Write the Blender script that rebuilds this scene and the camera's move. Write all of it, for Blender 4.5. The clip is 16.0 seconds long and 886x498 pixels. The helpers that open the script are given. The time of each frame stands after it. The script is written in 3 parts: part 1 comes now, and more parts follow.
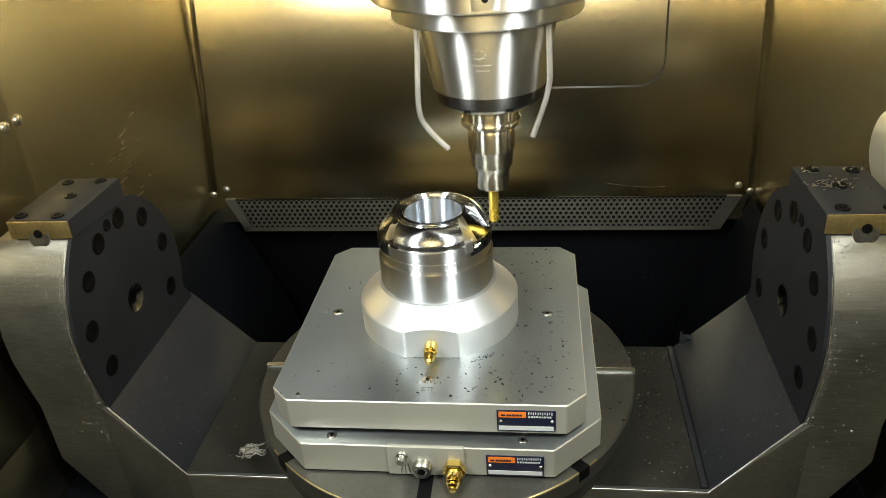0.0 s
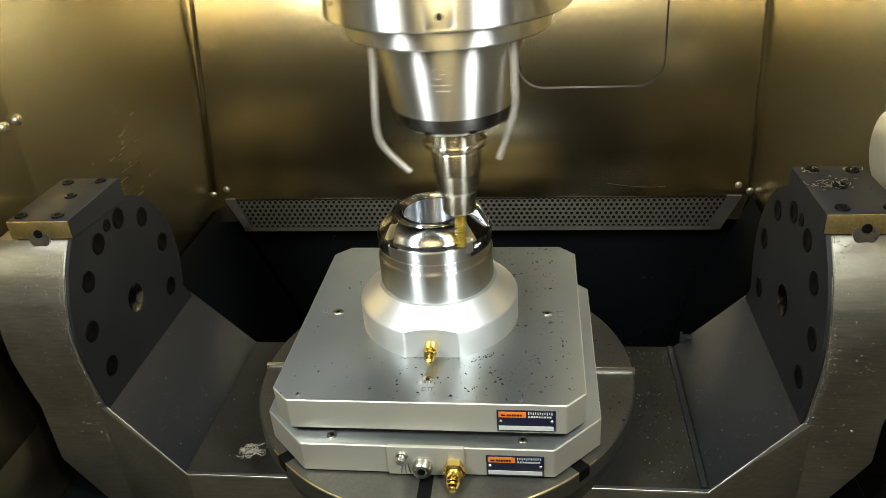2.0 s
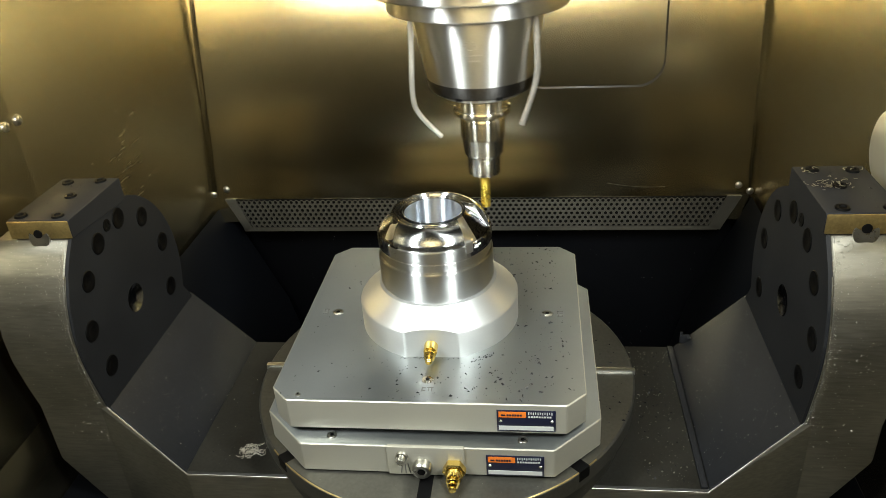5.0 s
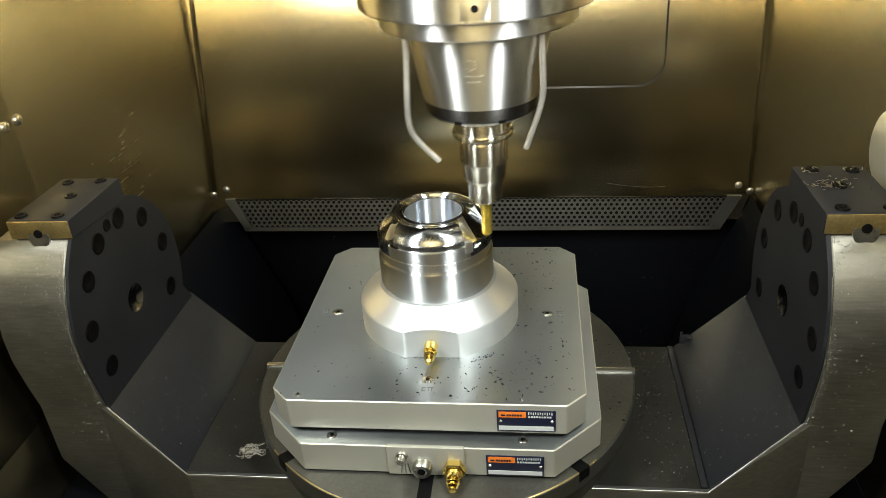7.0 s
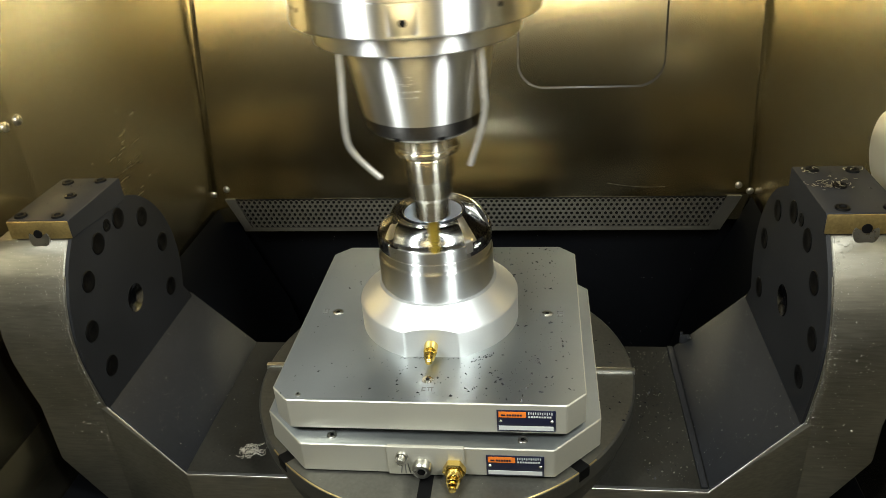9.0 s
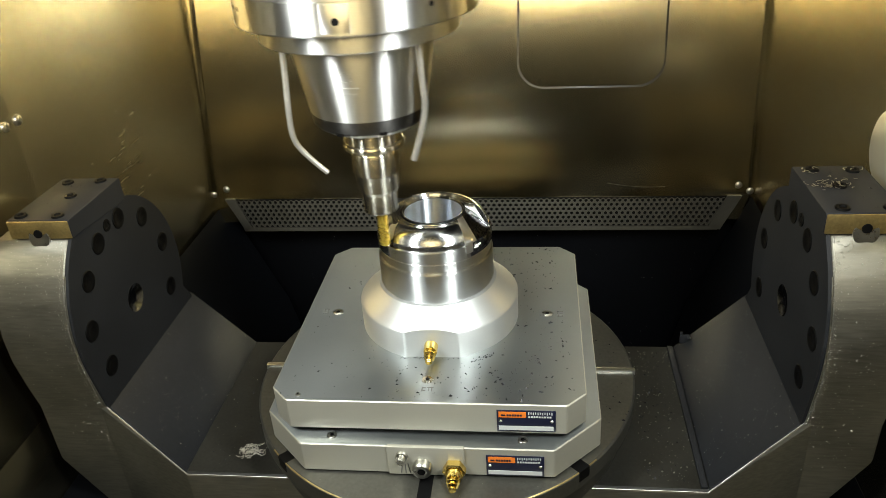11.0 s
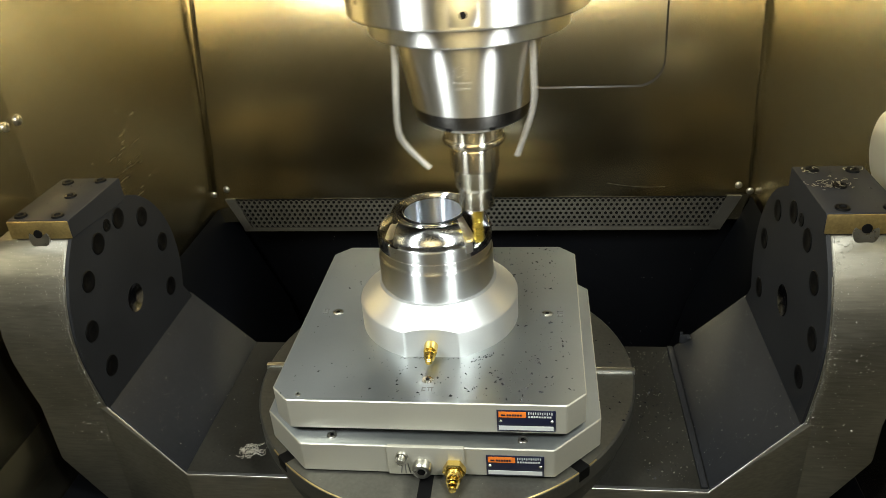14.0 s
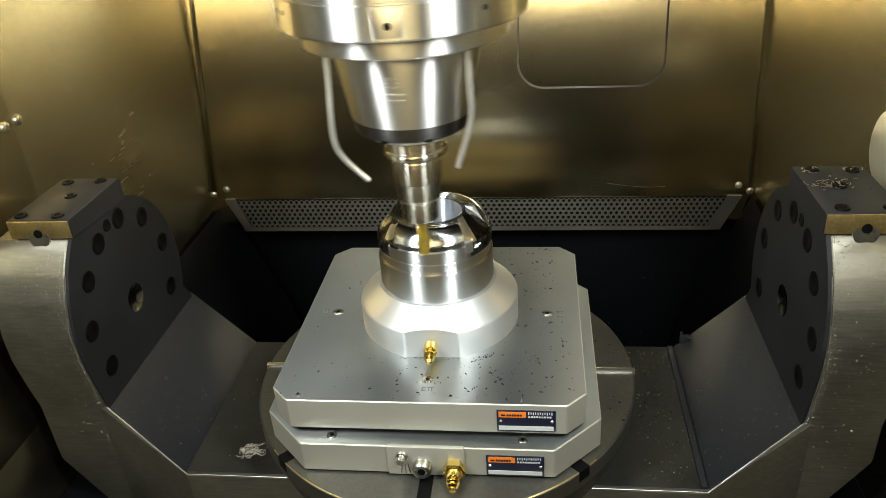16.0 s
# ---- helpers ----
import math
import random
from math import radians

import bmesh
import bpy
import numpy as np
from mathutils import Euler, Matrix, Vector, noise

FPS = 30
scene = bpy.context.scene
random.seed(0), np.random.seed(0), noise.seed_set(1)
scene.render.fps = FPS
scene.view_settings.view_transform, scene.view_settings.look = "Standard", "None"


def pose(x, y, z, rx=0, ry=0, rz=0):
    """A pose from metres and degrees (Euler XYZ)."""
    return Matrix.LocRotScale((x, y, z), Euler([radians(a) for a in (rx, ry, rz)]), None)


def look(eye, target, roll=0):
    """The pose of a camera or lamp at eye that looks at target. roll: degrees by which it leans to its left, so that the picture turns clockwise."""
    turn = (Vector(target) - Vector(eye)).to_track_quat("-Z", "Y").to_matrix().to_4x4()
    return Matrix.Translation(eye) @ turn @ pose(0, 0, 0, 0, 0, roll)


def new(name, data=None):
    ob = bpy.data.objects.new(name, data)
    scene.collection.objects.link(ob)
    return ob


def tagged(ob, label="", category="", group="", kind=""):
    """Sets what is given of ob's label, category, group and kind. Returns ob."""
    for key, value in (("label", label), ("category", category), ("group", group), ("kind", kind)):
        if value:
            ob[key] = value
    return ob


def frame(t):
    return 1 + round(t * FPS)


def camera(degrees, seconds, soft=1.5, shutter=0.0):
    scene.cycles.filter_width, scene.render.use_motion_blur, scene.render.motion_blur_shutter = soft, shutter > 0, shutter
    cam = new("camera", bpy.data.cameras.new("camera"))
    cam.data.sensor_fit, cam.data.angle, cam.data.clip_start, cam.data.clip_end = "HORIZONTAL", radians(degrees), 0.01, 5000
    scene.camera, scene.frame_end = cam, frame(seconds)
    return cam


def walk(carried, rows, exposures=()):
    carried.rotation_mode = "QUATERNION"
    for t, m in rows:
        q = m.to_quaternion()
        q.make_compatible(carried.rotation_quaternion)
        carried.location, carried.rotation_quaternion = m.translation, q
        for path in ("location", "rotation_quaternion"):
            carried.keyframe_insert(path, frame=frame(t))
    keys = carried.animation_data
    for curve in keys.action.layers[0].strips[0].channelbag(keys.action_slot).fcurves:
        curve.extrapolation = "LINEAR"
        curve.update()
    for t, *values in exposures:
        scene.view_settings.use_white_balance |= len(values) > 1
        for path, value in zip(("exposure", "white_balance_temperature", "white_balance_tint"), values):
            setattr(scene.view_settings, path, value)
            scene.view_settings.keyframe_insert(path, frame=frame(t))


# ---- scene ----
cam = camera(60.35, 16.0, soft=0.85, shutter=0.5)
CAM = Matrix.Translation((0.1074, -0.6893, 0.4618)) @ pose(0, 0, 0, 61.26, 0, 8.253) @ pose(0, 0, 0, 0, 0, -4.206)
walk(cam, [(0.0, CAM), (16.0, CAM)], exposures=[(0.0, 0.0), (16.0, 0.0)])

# ---- light ----
world = bpy.data.worlds.new("world")
scene.world = world
world.use_nodes = True
world.node_tree.nodes["Background"].inputs[0].default_value = (0.75, 0.85, 1.0, 1)
world.node_tree.nodes["Background"].inputs[1].default_value = 0.02


def area(name, eye, target, sx, sy, power, colour, spread=100):
    data = bpy.data.lights.new(name, "AREA")
    data.shape, data.size, data.size_y, data.energy, data.color = "RECTANGLE", sx, sy, power, colour
    data.spread = radians(spread)
    ob = new(name, data)
    ob.matrix_world = look(eye, target)
    return ob


WARM, COOL = (1.0, 0.80, 0.40), (0.96, 1.0, 0.95)
LAMPS = (((-0.335, -0.43, 0.56), 0.30), ((0.325, -0.42, 0.56), 0.30))
for place, length in LAMPS:
    area("light_strip", place, (0, 0, 0.14), 0.09, length, 2.5, COOL, 100)
area("light_door_window", (0, -1.03, 0.635), (0, 0.55, 0.40), 0.86, 0.31, 1.9, WARM, 56)
# added fill lamps, out of view, that brighten the upper side walls
ROOF = ((-0.15, 0.9), (0.20, 0.35))
for x, power in ROOF:
    area("light_side_wall_fill", (x, 0.32, 0.46), (math.copysign(0.46, x), 0.08, 0.30), 0.20, 0.05, power, WARM)

# ---- materials ----


def mat(name, colour, rough=0.5, metal=0.0, vary=0.15, scale=30.0, stretch=(1, 1, 1), bump=0.1, grain=400.0, turned=0.0, spin=0.25, gloss=0.5, rvar=0.2, dirt=0.0, dirt_colour=(0.02, 0.02, 0.02), depth=0.0005, along=None, cross=0.8):
    """Two scales of colour and gloss variation, fine grain as relief, and specks of dirt."""
    m = bpy.data.materials.new(name)
    m.use_nodes = True
    nt = m.node_tree
    N, L = nt.nodes, nt.links
    b = N["Principled BSDF"]
    tc = N.new("ShaderNodeTexCoord")
    mp = N.new("ShaderNodeMapping")
    mp.inputs["Scale"].default_value = stretch
    L.new(tc.outputs["Object"], mp.inputs["Vector"])
    big = N.new("ShaderNodeTexNoise")
    big.inputs["Scale"].default_value, big.inputs["Detail"].default_value = scale, 5
    fine = N.new("ShaderNodeTexNoise")
    fine.inputs["Scale"].default_value, fine.inputs["Detail"].default_value = grain, 3
    L.new(tc.outputs["Object"], big.inputs["Vector"])
    L.new(mp.outputs["Vector"], fine.inputs["Vector"])
    both = N.new("ShaderNodeMath")
    both.operation = "MULTIPLY_ADD"
    L.new(big.outputs["Fac"], both.inputs[0])
    both.inputs[1].default_value = 0.6
    half = N.new("ShaderNodeMath")
    half.operation = "MULTIPLY"
    half.inputs[1].default_value = 0.4
    L.new(fine.outputs["Fac"], half.inputs[0])
    L.new(half.outputs[0], both.inputs[2])
    ramp = N.new("ShaderNodeValToRGB")
    lo = [max(0.0, c * (1 - vary)) for c in colour]
    hi = [min(1.0, c * (1 + vary)) for c in colour]
    ramp.color_ramp.elements[0].position, ramp.color_ramp.elements[0].color = 0.3, (*lo, 1)
    ramp.color_ramp.elements[1].position, ramp.color_ramp.elements[1].color = 0.7, (*hi, 1)
    L.new(both.outputs[0], ramp.inputs["Fac"])
    out = ramp.outputs["Color"]
    rr = N.new("ShaderNodeMapRange")
    rr.inputs["To Min"].default_value, rr.inputs["To Max"].default_value = max(0.02, rough * (1 - rvar)), min(1, rough * (1 + rvar))
    L.new(both.outputs[0], rr.inputs["Value"])
    L.new(rr.outputs[0], b.inputs["Roughness"])
    b.inputs["Metallic"].default_value = metal
    b.inputs["Specular IOR Level"].default_value = gloss
    if turned > 0:
        # lathe grooves run round the upright axis
        tg = N.new("ShaderNodeTangent")
        tg.direction_type, tg.axis = "RADIAL", "Z"
        b.inputs["Anisotropic"].default_value, b.inputs["Anisotropic Rotation"].default_value = turned, spin
        L.new(tg.outputs[0], b.inputs["Tangent"])
    if along:
        # gloss spreads across the brushing
        side = N.new("ShaderNodeCombineXYZ")
        side.inputs[0].default_value, side.inputs[1].default_value, side.inputs[2].default_value = along
        b.inputs["Anisotropic"].default_value = cross
        L.new(side.outputs[0], b.inputs["Tangent"])
    if dirt > 0:
        sp = N.new("ShaderNodeTexNoise")
        sp.inputs["Scale"].default_value, sp.inputs["Detail"].default_value = scale * 9, 2
        L.new(tc.outputs["Object"], sp.inputs["Vector"])
        cut = N.new("ShaderNodeMapRange")
        cut.inputs["From Min"].default_value, cut.inputs["From Max"].default_value = 0.74 - 0.12 * dirt, 0.78 - 0.12 * dirt
        L.new(sp.outputs["Fac"], cut.inputs["Value"])
        mix = N.new("ShaderNodeMix")
        mix.data_type = "RGBA"
        L.new(cut.outputs[0], mix.inputs["Factor"])
        L.new(out, mix.inputs["A"])
        mix.inputs["B"].default_value = (*dirt_colour, 1)
        out = mix.outputs["Result"]
    L.new(out, b.inputs["Base Color"])
    if bump > 0:
        bp = N.new("ShaderNodeBump")
        bp.inputs["Strength"].default_value, bp.inputs["Distance"].default_value = bump, depth
        L.new(both.outputs[0], bp.inputs["Height"])
        L.new(bp.outputs[0], b.inputs["Normal"])
    return m


M_WALL = mat("brushed_wall", (0.52, 0.46, 0.31), 0.195, 1.0, 0.05, 3, (1, 1, 0.1), 0.006, 260, rvar=0.06, along=(1, 0, 0))
M_SIDE = mat("brushed_side_wall", (0.62, 0.56, 0.40), 0.27, 1.0, 0.05, 3, (1, 0.1, 1), 0.006, 260, rvar=0.06, along=(0, 0, 1), cross=0.3)
# near-black for dark steel, and for the shade down in the pit
M_PIT = mat("black_steel_and_pit_shade", (0.004, 0.0045, 0.006), 0.5, 0.0, 0.3, 6, bump=0.1, gloss=0.1)
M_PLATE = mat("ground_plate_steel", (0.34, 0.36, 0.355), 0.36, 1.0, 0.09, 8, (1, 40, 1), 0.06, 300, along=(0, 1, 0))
# milled finish; the light from the front is put into the paler colour
M_PLATE_SIDE = mat("lit_plate_side_steel", (0.53, 0.515, 0.44), 0.46, 0.6, 0.08, 8, (1, 1, 30), 0.05, 300)
M_TURNED = mat("turned_steel", (0.54, 0.55, 0.56), 0.29, 1.0, 0.10, 12, (1, 1, 30), 0.05, 160, turned=1.0)
M_DOME = mat("polished_dome_steel", (0.44, 0.445, 0.45), 0.21, 1.0, 0.10, 12, (1, 1, 30), 0.05, 160, turned=0.8)
# darker grey, with the dark cabin mirrored in it put into the colour
M_POCKET = mat("smooth_milled_steel", (0.36, 0.36, 0.37), 0.16, 1.0, 0.10, 20, (1, 1, 1), 0.03, 300)
M_BORE = mat("polished_bore_steel", (0.58, 0.62, 0.68), 0.30, 1.0, 0.10, 12, (1, 1, 10), 0.03, 160, turned=1.0)
# pale base colour that carries caught lamp light
M_BRIGHT = mat("lit_milled_steel", (0.80, 0.80, 0.80), 0.30, 1.0, 0.10, 40, (1, 1, 8), 0.10, 300)
M_ALU = mat("turned_aluminium", (0.60, 0.62, 0.63), 0.50, 0.9, 0.06, 10, (1, 1, 25), 0.08, 200, turned=0.45)
M_SPINDLE = mat("spindle_steel", (0.70, 0.70, 0.69), 0.33, 1.0, 0.08, 12, (1, 1, 20), 0.03, 150, turned=1.0)
M_FLANGE = mat("pitted_flange_steel", (0.66, 0.66, 0.65), 0.30, 1.0, 0.10, 20, (1, 1, 1), 0.22, 330, turned=0.9)
M_RING = mat("black_oxide_ring", (0.07, 0.068, 0.066), 0.4, 1.0, 0.2, 20, turned=0.9)
M_ETCH = mat("etched_mark", (0.62, 0.62, 0.60), 0.5, 1.0, 0.1, 60)
M_HOLDER = mat("tool_holder_steel", (0.60, 0.57, 0.49), 0.22, 1.0, 0.06, 20, (1, 1, 30), 0.02, 150, turned=1.0)
M_GOLD = mat("gold_coating", (0.83, 0.60, 0.10), 0.28, 0.9, 0.1, 60)
M_BRASS = mat("brass", (0.85, 0.62, 0.18), 0.22, 1.0, 0.1, 60)
M_CAST = mat("cast_steel_face", (0.235, 0.225, 0.19), 0.46, 0.9, 0.3, 14, (0.12, 1, 1), 0.3, 420)
M_GREY = mat("grey_painted_casting", (0.0165, 0.0175, 0.0200), 0.5, 0.0, 0.25, 10, bump=0.1, grain=250, gloss=0.18)
M_BEAM = mat("oily_cast_beam", (0.021, 0.0205, 0.0175), 0.42, 0.0, 0.5, 12, bump=0.2, grain=300, gloss=0.25, dirt=0.3, dirt_colour=(0.02, 0.02, 0.02))
M_TABLE = mat("worn_table_steel", (0.13, 0.127, 0.11), 0.42, 0.8, 0.25, 10, bump=0.08, grain=250)
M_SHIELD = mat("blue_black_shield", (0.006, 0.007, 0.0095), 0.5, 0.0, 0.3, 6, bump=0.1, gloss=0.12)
# black for bolts, and for the shade inside holes and slots
M_HOLE = mat("black_bolt_and_hole_shade", (0.002, 0.002, 0.0022), 0.5, 0.0, 0.2, 60, gloss=0.12)
M_CHIP = mat("steel_chip", (0.40, 0.39, 0.34), 0.35, 1.0, 0.2, 100)
M_DCHIP = mat("blued_chip", (0.03, 0.03, 0.035), 0.4, 0.6, 0.3, 100)
M_NOZZLE = mat("nozzle_steel", (0.72, 0.70, 0.66), 0.36, 0.85, 0.15, 60)
M_LABEL = mat("navy_label", (0.008, 0.010, 0.028), 0.35, 0.0, 0.1, 60)
M_ORANGE = mat("orange_print", (0.80, 0.20, 0.02), 0.45, 0.0, 0.05, 60)
M_WHITE = mat("white_print", (0.55, 0.56, 0.55), 0.5, 0.0, 0.05, 60)
M_GRILLE = mat("perforated_steel", (0.17, 0.167, 0.15), 0.42, 0.9, 0.12, 20)
# bare steel with the warm reflection of the cabin put into its colour
M_GOLDEN = mat("golden_reflecting_steel", (0.50, 0.38, 0.16), 0.35, 0.9, 0.3, 30)
# matt and pale so that the added apron throws light back
M_APRON = mat("light_bounce_apron", (0.78, 0.76, 0.68), 0.55, 0.0, 0.08, 5)
M_SCREW = mat("steel_screw", (0.55, 0.54, 0.50), 0.28, 1.0, 0.1, 60)
# dark grey for stamped marks, and for shade in the gap between plates
M_MARK_GAP = mat("engraved_mark_and_gap_shade", (0.16, 0.16, 0.15), 0.6, 0.5, 0.1, 60)

# ---- mesh helpers ----


def part(name, bm, material, parent=None, label="", smooth=35):
    me = bpy.data.meshes.new(name)
    bmesh.ops.recalc_face_normals(bm, faces=bm.faces)
    if smooth:
        for f in bm.faces:
            f.smooth = True
        for e in bm.edges:
            if len(e.link_faces) == 2 and e.calc_face_angle(0) > radians(smooth):
                e.smooth = False
    bm.to_mesh(me)
    bm.free()
    me.materials.append(material)
    ob = new(name, me)
    if parent:
        ob.parent = parent
    if label:
        ob["label"] = label
    return ob


def thing(name, at, label, category, group="", kind=""):
    ob = new(name)
    ob.matrix_world = Matrix.Translation(at)
    ob.empty_display_size = 0.02
    return tagged(ob, label, category, group, kind)


def lathe(profile, n=96, axis="z"):
    """A turned body from (radius, height) pairs; a zero radius closes it."""
    bm = bmesh.new()
    rings = []
    for r, z in profile:
        if r < 1e-6:
            rings.append([bm.verts.new((0, 0, z))])
        else:
            rings.append([bm.verts.new((r * math.cos(2 * math.pi * i / n), r * math.sin(2 * math.pi * i / n), z)) for i in range(n)])
    for a, b in zip(rings, rings[1:]):
        for i in range(n):
            j = (i + 1) % n
            if len(a) == 1 and len(b) == 1:
                continue
            if len(a) == 1:
                bm.faces.new((a[0], b[i], b[j]))
            elif len(b) == 1:
                bm.faces.new((a[i], a[j], b[0]))
            else:
                bm.faces.new((a[i], a[j], b[j], b[i]))
    if axis == "y":
        bmesh.ops.transform(bm, matrix=pose(0, 0, 0, 90), verts=bm.verts)
    if axis == "x":
        bmesh.ops.transform(bm, matrix=pose(0, 0, 0, 0, 90), verts=bm.verts)
    return bm


def box(x0, x1, y0, y1, z0, z1, bevel=0.0, seg=2):
    bm = bmesh.new()
    bmesh.ops.create_cube(bm, size=1, matrix=Matrix.Translation(((x0 + x1) / 2, (y0 + y1) / 2, (z0 + z1) / 2)) @ Matrix.Diagonal((x1 - x0, y1 - y0, z1 - z0, 1)))
    if bevel:
        bmesh.ops.bevel(bm, geom=bm.edges[:], offset=bevel, segments=seg, affect="EDGES", profile=0.5)
    return bm


def prism(poly, lo, hi, axis="z", bevel=0.0):
    """A polygon carried from lo to hi along an axis: its pairs are (x, y), (x, z) or (y, z)."""
    bm = bmesh.new()

    def at(p, h):
        return (p[0], p[1], h) if axis == "z" else (p[0], h, p[1]) if axis == "y" else (h, p[0], p[1])
    a = [bm.verts.new(at(p, lo)) for p in poly]
    b = [bm.verts.new(at(p, hi)) for p in poly]
    n = len(poly)
    bm.faces.new(a[::-1]), bm.faces.new(b)
    for i in range(n):
        bm.faces.new((a[i], a[(i + 1) % n], b[(i + 1) % n], b[i]))
    bmesh.ops.recalc_face_normals(bm, faces=bm.faces)
    if bevel:
        bmesh.ops.bevel(bm, geom=bm.edges[:], offset=bevel, segments=1, affect="EDGES")
    return bm


def moved(bm, m):
    bmesh.ops.transform(bm, matrix=m, verts=bm.verts)
    return bm


def joined(*bms):
    out = bmesh.new()
    for bm in bms:
        me = bpy.data.meshes.new("tmp")
        bm.to_mesh(me)
        bm.free()
        out.from_mesh(me)
        bpy.data.meshes.remove(me)
    return out


def tube(points, r, n=12, flat=1.0):
    """A round bar along a smoothed line of points, with closed ends."""
    pts = [Vector(p) for p in points]
    line = []
    for i in range(len(pts) - 1):
        p0, p1, p2, p3 = pts[max(i - 1, 0)], pts[i], pts[i + 1], pts[min(i + 2, len(pts) - 1)]
        for k in range(5):
            t = k / 5
            line.append(0.5 * (2 * p1 + (p2 - p0) * t + (2 * p0 - 5 * p1 + 4 * p2 - p3) * t * t + (3 * p1 - p0 - 3 * p2 + p3) * t ** 3))
    line.append(pts[-1])
    bm = bmesh.new()
    rings = []
    for i, p in enumerate(line):
        d = (line[min(i + 1, len(line) - 1)] - line[max(i - 1, 0)]).normalized()
        u = d.cross(Vector((0, 1, 0.01))).normalized()
        v = d.cross(u)
        rings.append([bm.verts.new(p + u * r * math.cos(a) + v * r * flat * math.sin(a)) for a in (2 * math.pi * k / n for k in range(n))])
    for a, b in zip(rings, rings[1:]):
        for k in range(n):
            bm.faces.new((a[k], a[(k + 1) % n], b[(k + 1) % n], b[k]))
    bm.faces.new(rings[0]), bm.faces.new(rings[-1][::-1])
    return bm


def octagon(a, b, c):
    return [(-a, -b + c), (-a + c, -b), (a - c, -b), (a, -b + c), (a, b - c), (a - c, b), (-a + c, b), (-a, b - c)]

# ---- enclosure ----
YB, XS, ZC, YF = 0.52, 0.46, 0.80, -1.05


def structure(name, bm, material, label, category):
    return tagged(part(name, bm, material), label, category, kind="structure")


# the rear wall leans back a little; its things are placed in its own plane
REAR = Matrix.Translation((0, YB, 0.07)) @ pose(0, 0, 0, 0, 0, 2.3) @ pose(0, 0, 0, -10.6) @ pose(0, 0, 0, 0, 1.3)


def on_rear(ob):
    ob.matrix_world = REAR @ ob.matrix_basis
    return ob


on_rear(structure("wall_back", box(-0.475, 0.475, 0.0, 0.012, -0.205, 0.80), M_WALL, "brushed stainless steel rear wall of machining cabin", "wall"))
structure("wall_left", box(-XS - 0.012, -XS, YF, YB + 0.26, -0.62, ZC), M_SIDE, "brushed stainless steel side wall of machining cabin", "wall")
structure("wall_right", box(XS, XS + 0.012, YF, YB + 0.26, -0.62, ZC), M_SIDE, "brushed stainless steel side wall of machining cabin", "wall")
structure("wall_front", box(-XS, XS, YF - 0.012, YF, -0.62, ZC), M_PIT, "dark painted front door of machining cabin", "wall")
window = thing("window_1", (0, YF, 0.635), "wide cabin door window with dark frame", "window", kind="structure")
for x0, x1, z0, z1 in ((-0.45, 0.45, 0.157, 0.163), (-0.45, 0.45, -0.163, -0.157), (-0.45, -0.433, -0.157, 0.157), (0.433, 0.45, -0.157, 0.157)):
    part("window_frame", box(x0, x1, 0.0005, 0.016, z0, z1, 0.001), M_PIT, window)
part("pane", box(-0.433, 0.433, 0.002, 0.006, -0.157, 0.157), M_WHITE, window)
structure("ceiling", box(-XS, XS, YF, YB + 0.20, ZC, ZC + 0.012), M_PIT, "dark cabin roof", "ceiling")
structure("floor", box(-XS, XS, YF, YB + 0.26, -0.632, -0.62), M_PIT, "dark chip pit floor", "floor")
# added reflector, out of view, that brightens the plates' front faces
structure("apron", prism([(YF, -0.42), (YF, -0.62), (-0.25, -0.62), (-0.25, -0.60)], -XS, XS, "x"), M_APRON, "pale unseen apron added below the door to bounce light", "apron")
# bare metal in the dark: the pit's shade is in this wall's colour
structure("wall_back_lower", box(-XS, XS, YB + 0.02, YB + 0.032, -0.62, -0.13), M_PIT, "lower rear wall, pit shade put into its near-black colour", "wall")


def rounded(x0, x1, z0, z1, r, n=8):
    """Outline with its lower corners rounded."""
    out = [(x0, z1)]
    for cx, a0 in ((x0 + r, 180), (x1 - r, 270)):
        for k in range(n + 1):
            a = radians(a0 + 90 * k / n)
            out.append((cx + r * math.cos(a), z0 + r + r * math.sin(a)))
    return out + [(x1, z1)]


hatch = on_rear(thing("access_panel", (0, 0, 0), "brushed steel access panel with rounded corners, closed", "panel", kind="structure"))
part("gasket", prism(rounded(0.0715, 0.3065, 0.0172, 0.48, 0.042), -0.0012, 0.004, "y"), M_RING, hatch, "dark gap round the panel")
part("panel_sheet", prism(rounded(0.0745, 0.3035, 0.0206, 0.478, 0.040), -0.0028, -0.001, "y", 0.0004), M_WALL, hatch)

# folded seams in the corners
for s, nm in ((-1, "trim_left"), (1, "trim_right")):
    on_rear(structure(nm, box(min(s * 0.4515, s * 0.4585), max(s * 0.4515, s * 0.4585), -0.003, -0.0005, -0.15, 0.70, 0.0008), M_WALL, "folded steel corner trim", "trim"))
    structure("seam_strip", box(min(s * XS, s * 0.4585), max(s * XS, s * 0.4585), YF, 0.043, -0.1, ZC, 0.0006), M_SIDE, "overlapping side wall sheet edge", "trim")


def dome_screw(name, at, m, r, group, label):
    ob = part(name, moved(lathe([(0, r * 0.55), (r * 0.35, r * 0.55), (r * 0.4, r * 0.3), (r * 0.45, r * 0.55), (r * 0.8, r * 0.4), (r, 0.0), (r, -0.001), (0, -0.001)], 20), m), M_SCREW)
    ob.location = at
    return tagged(ob, label, "screw", group)


for at in ((-XS, 0.053, 0.214), (-XS, 0.030, 0.214)):
    dome_screw("wall_screw", at, pose(0, 0, 0, 0, 90), 0.0065, "wall screws", "domed steel screw in the side wall")
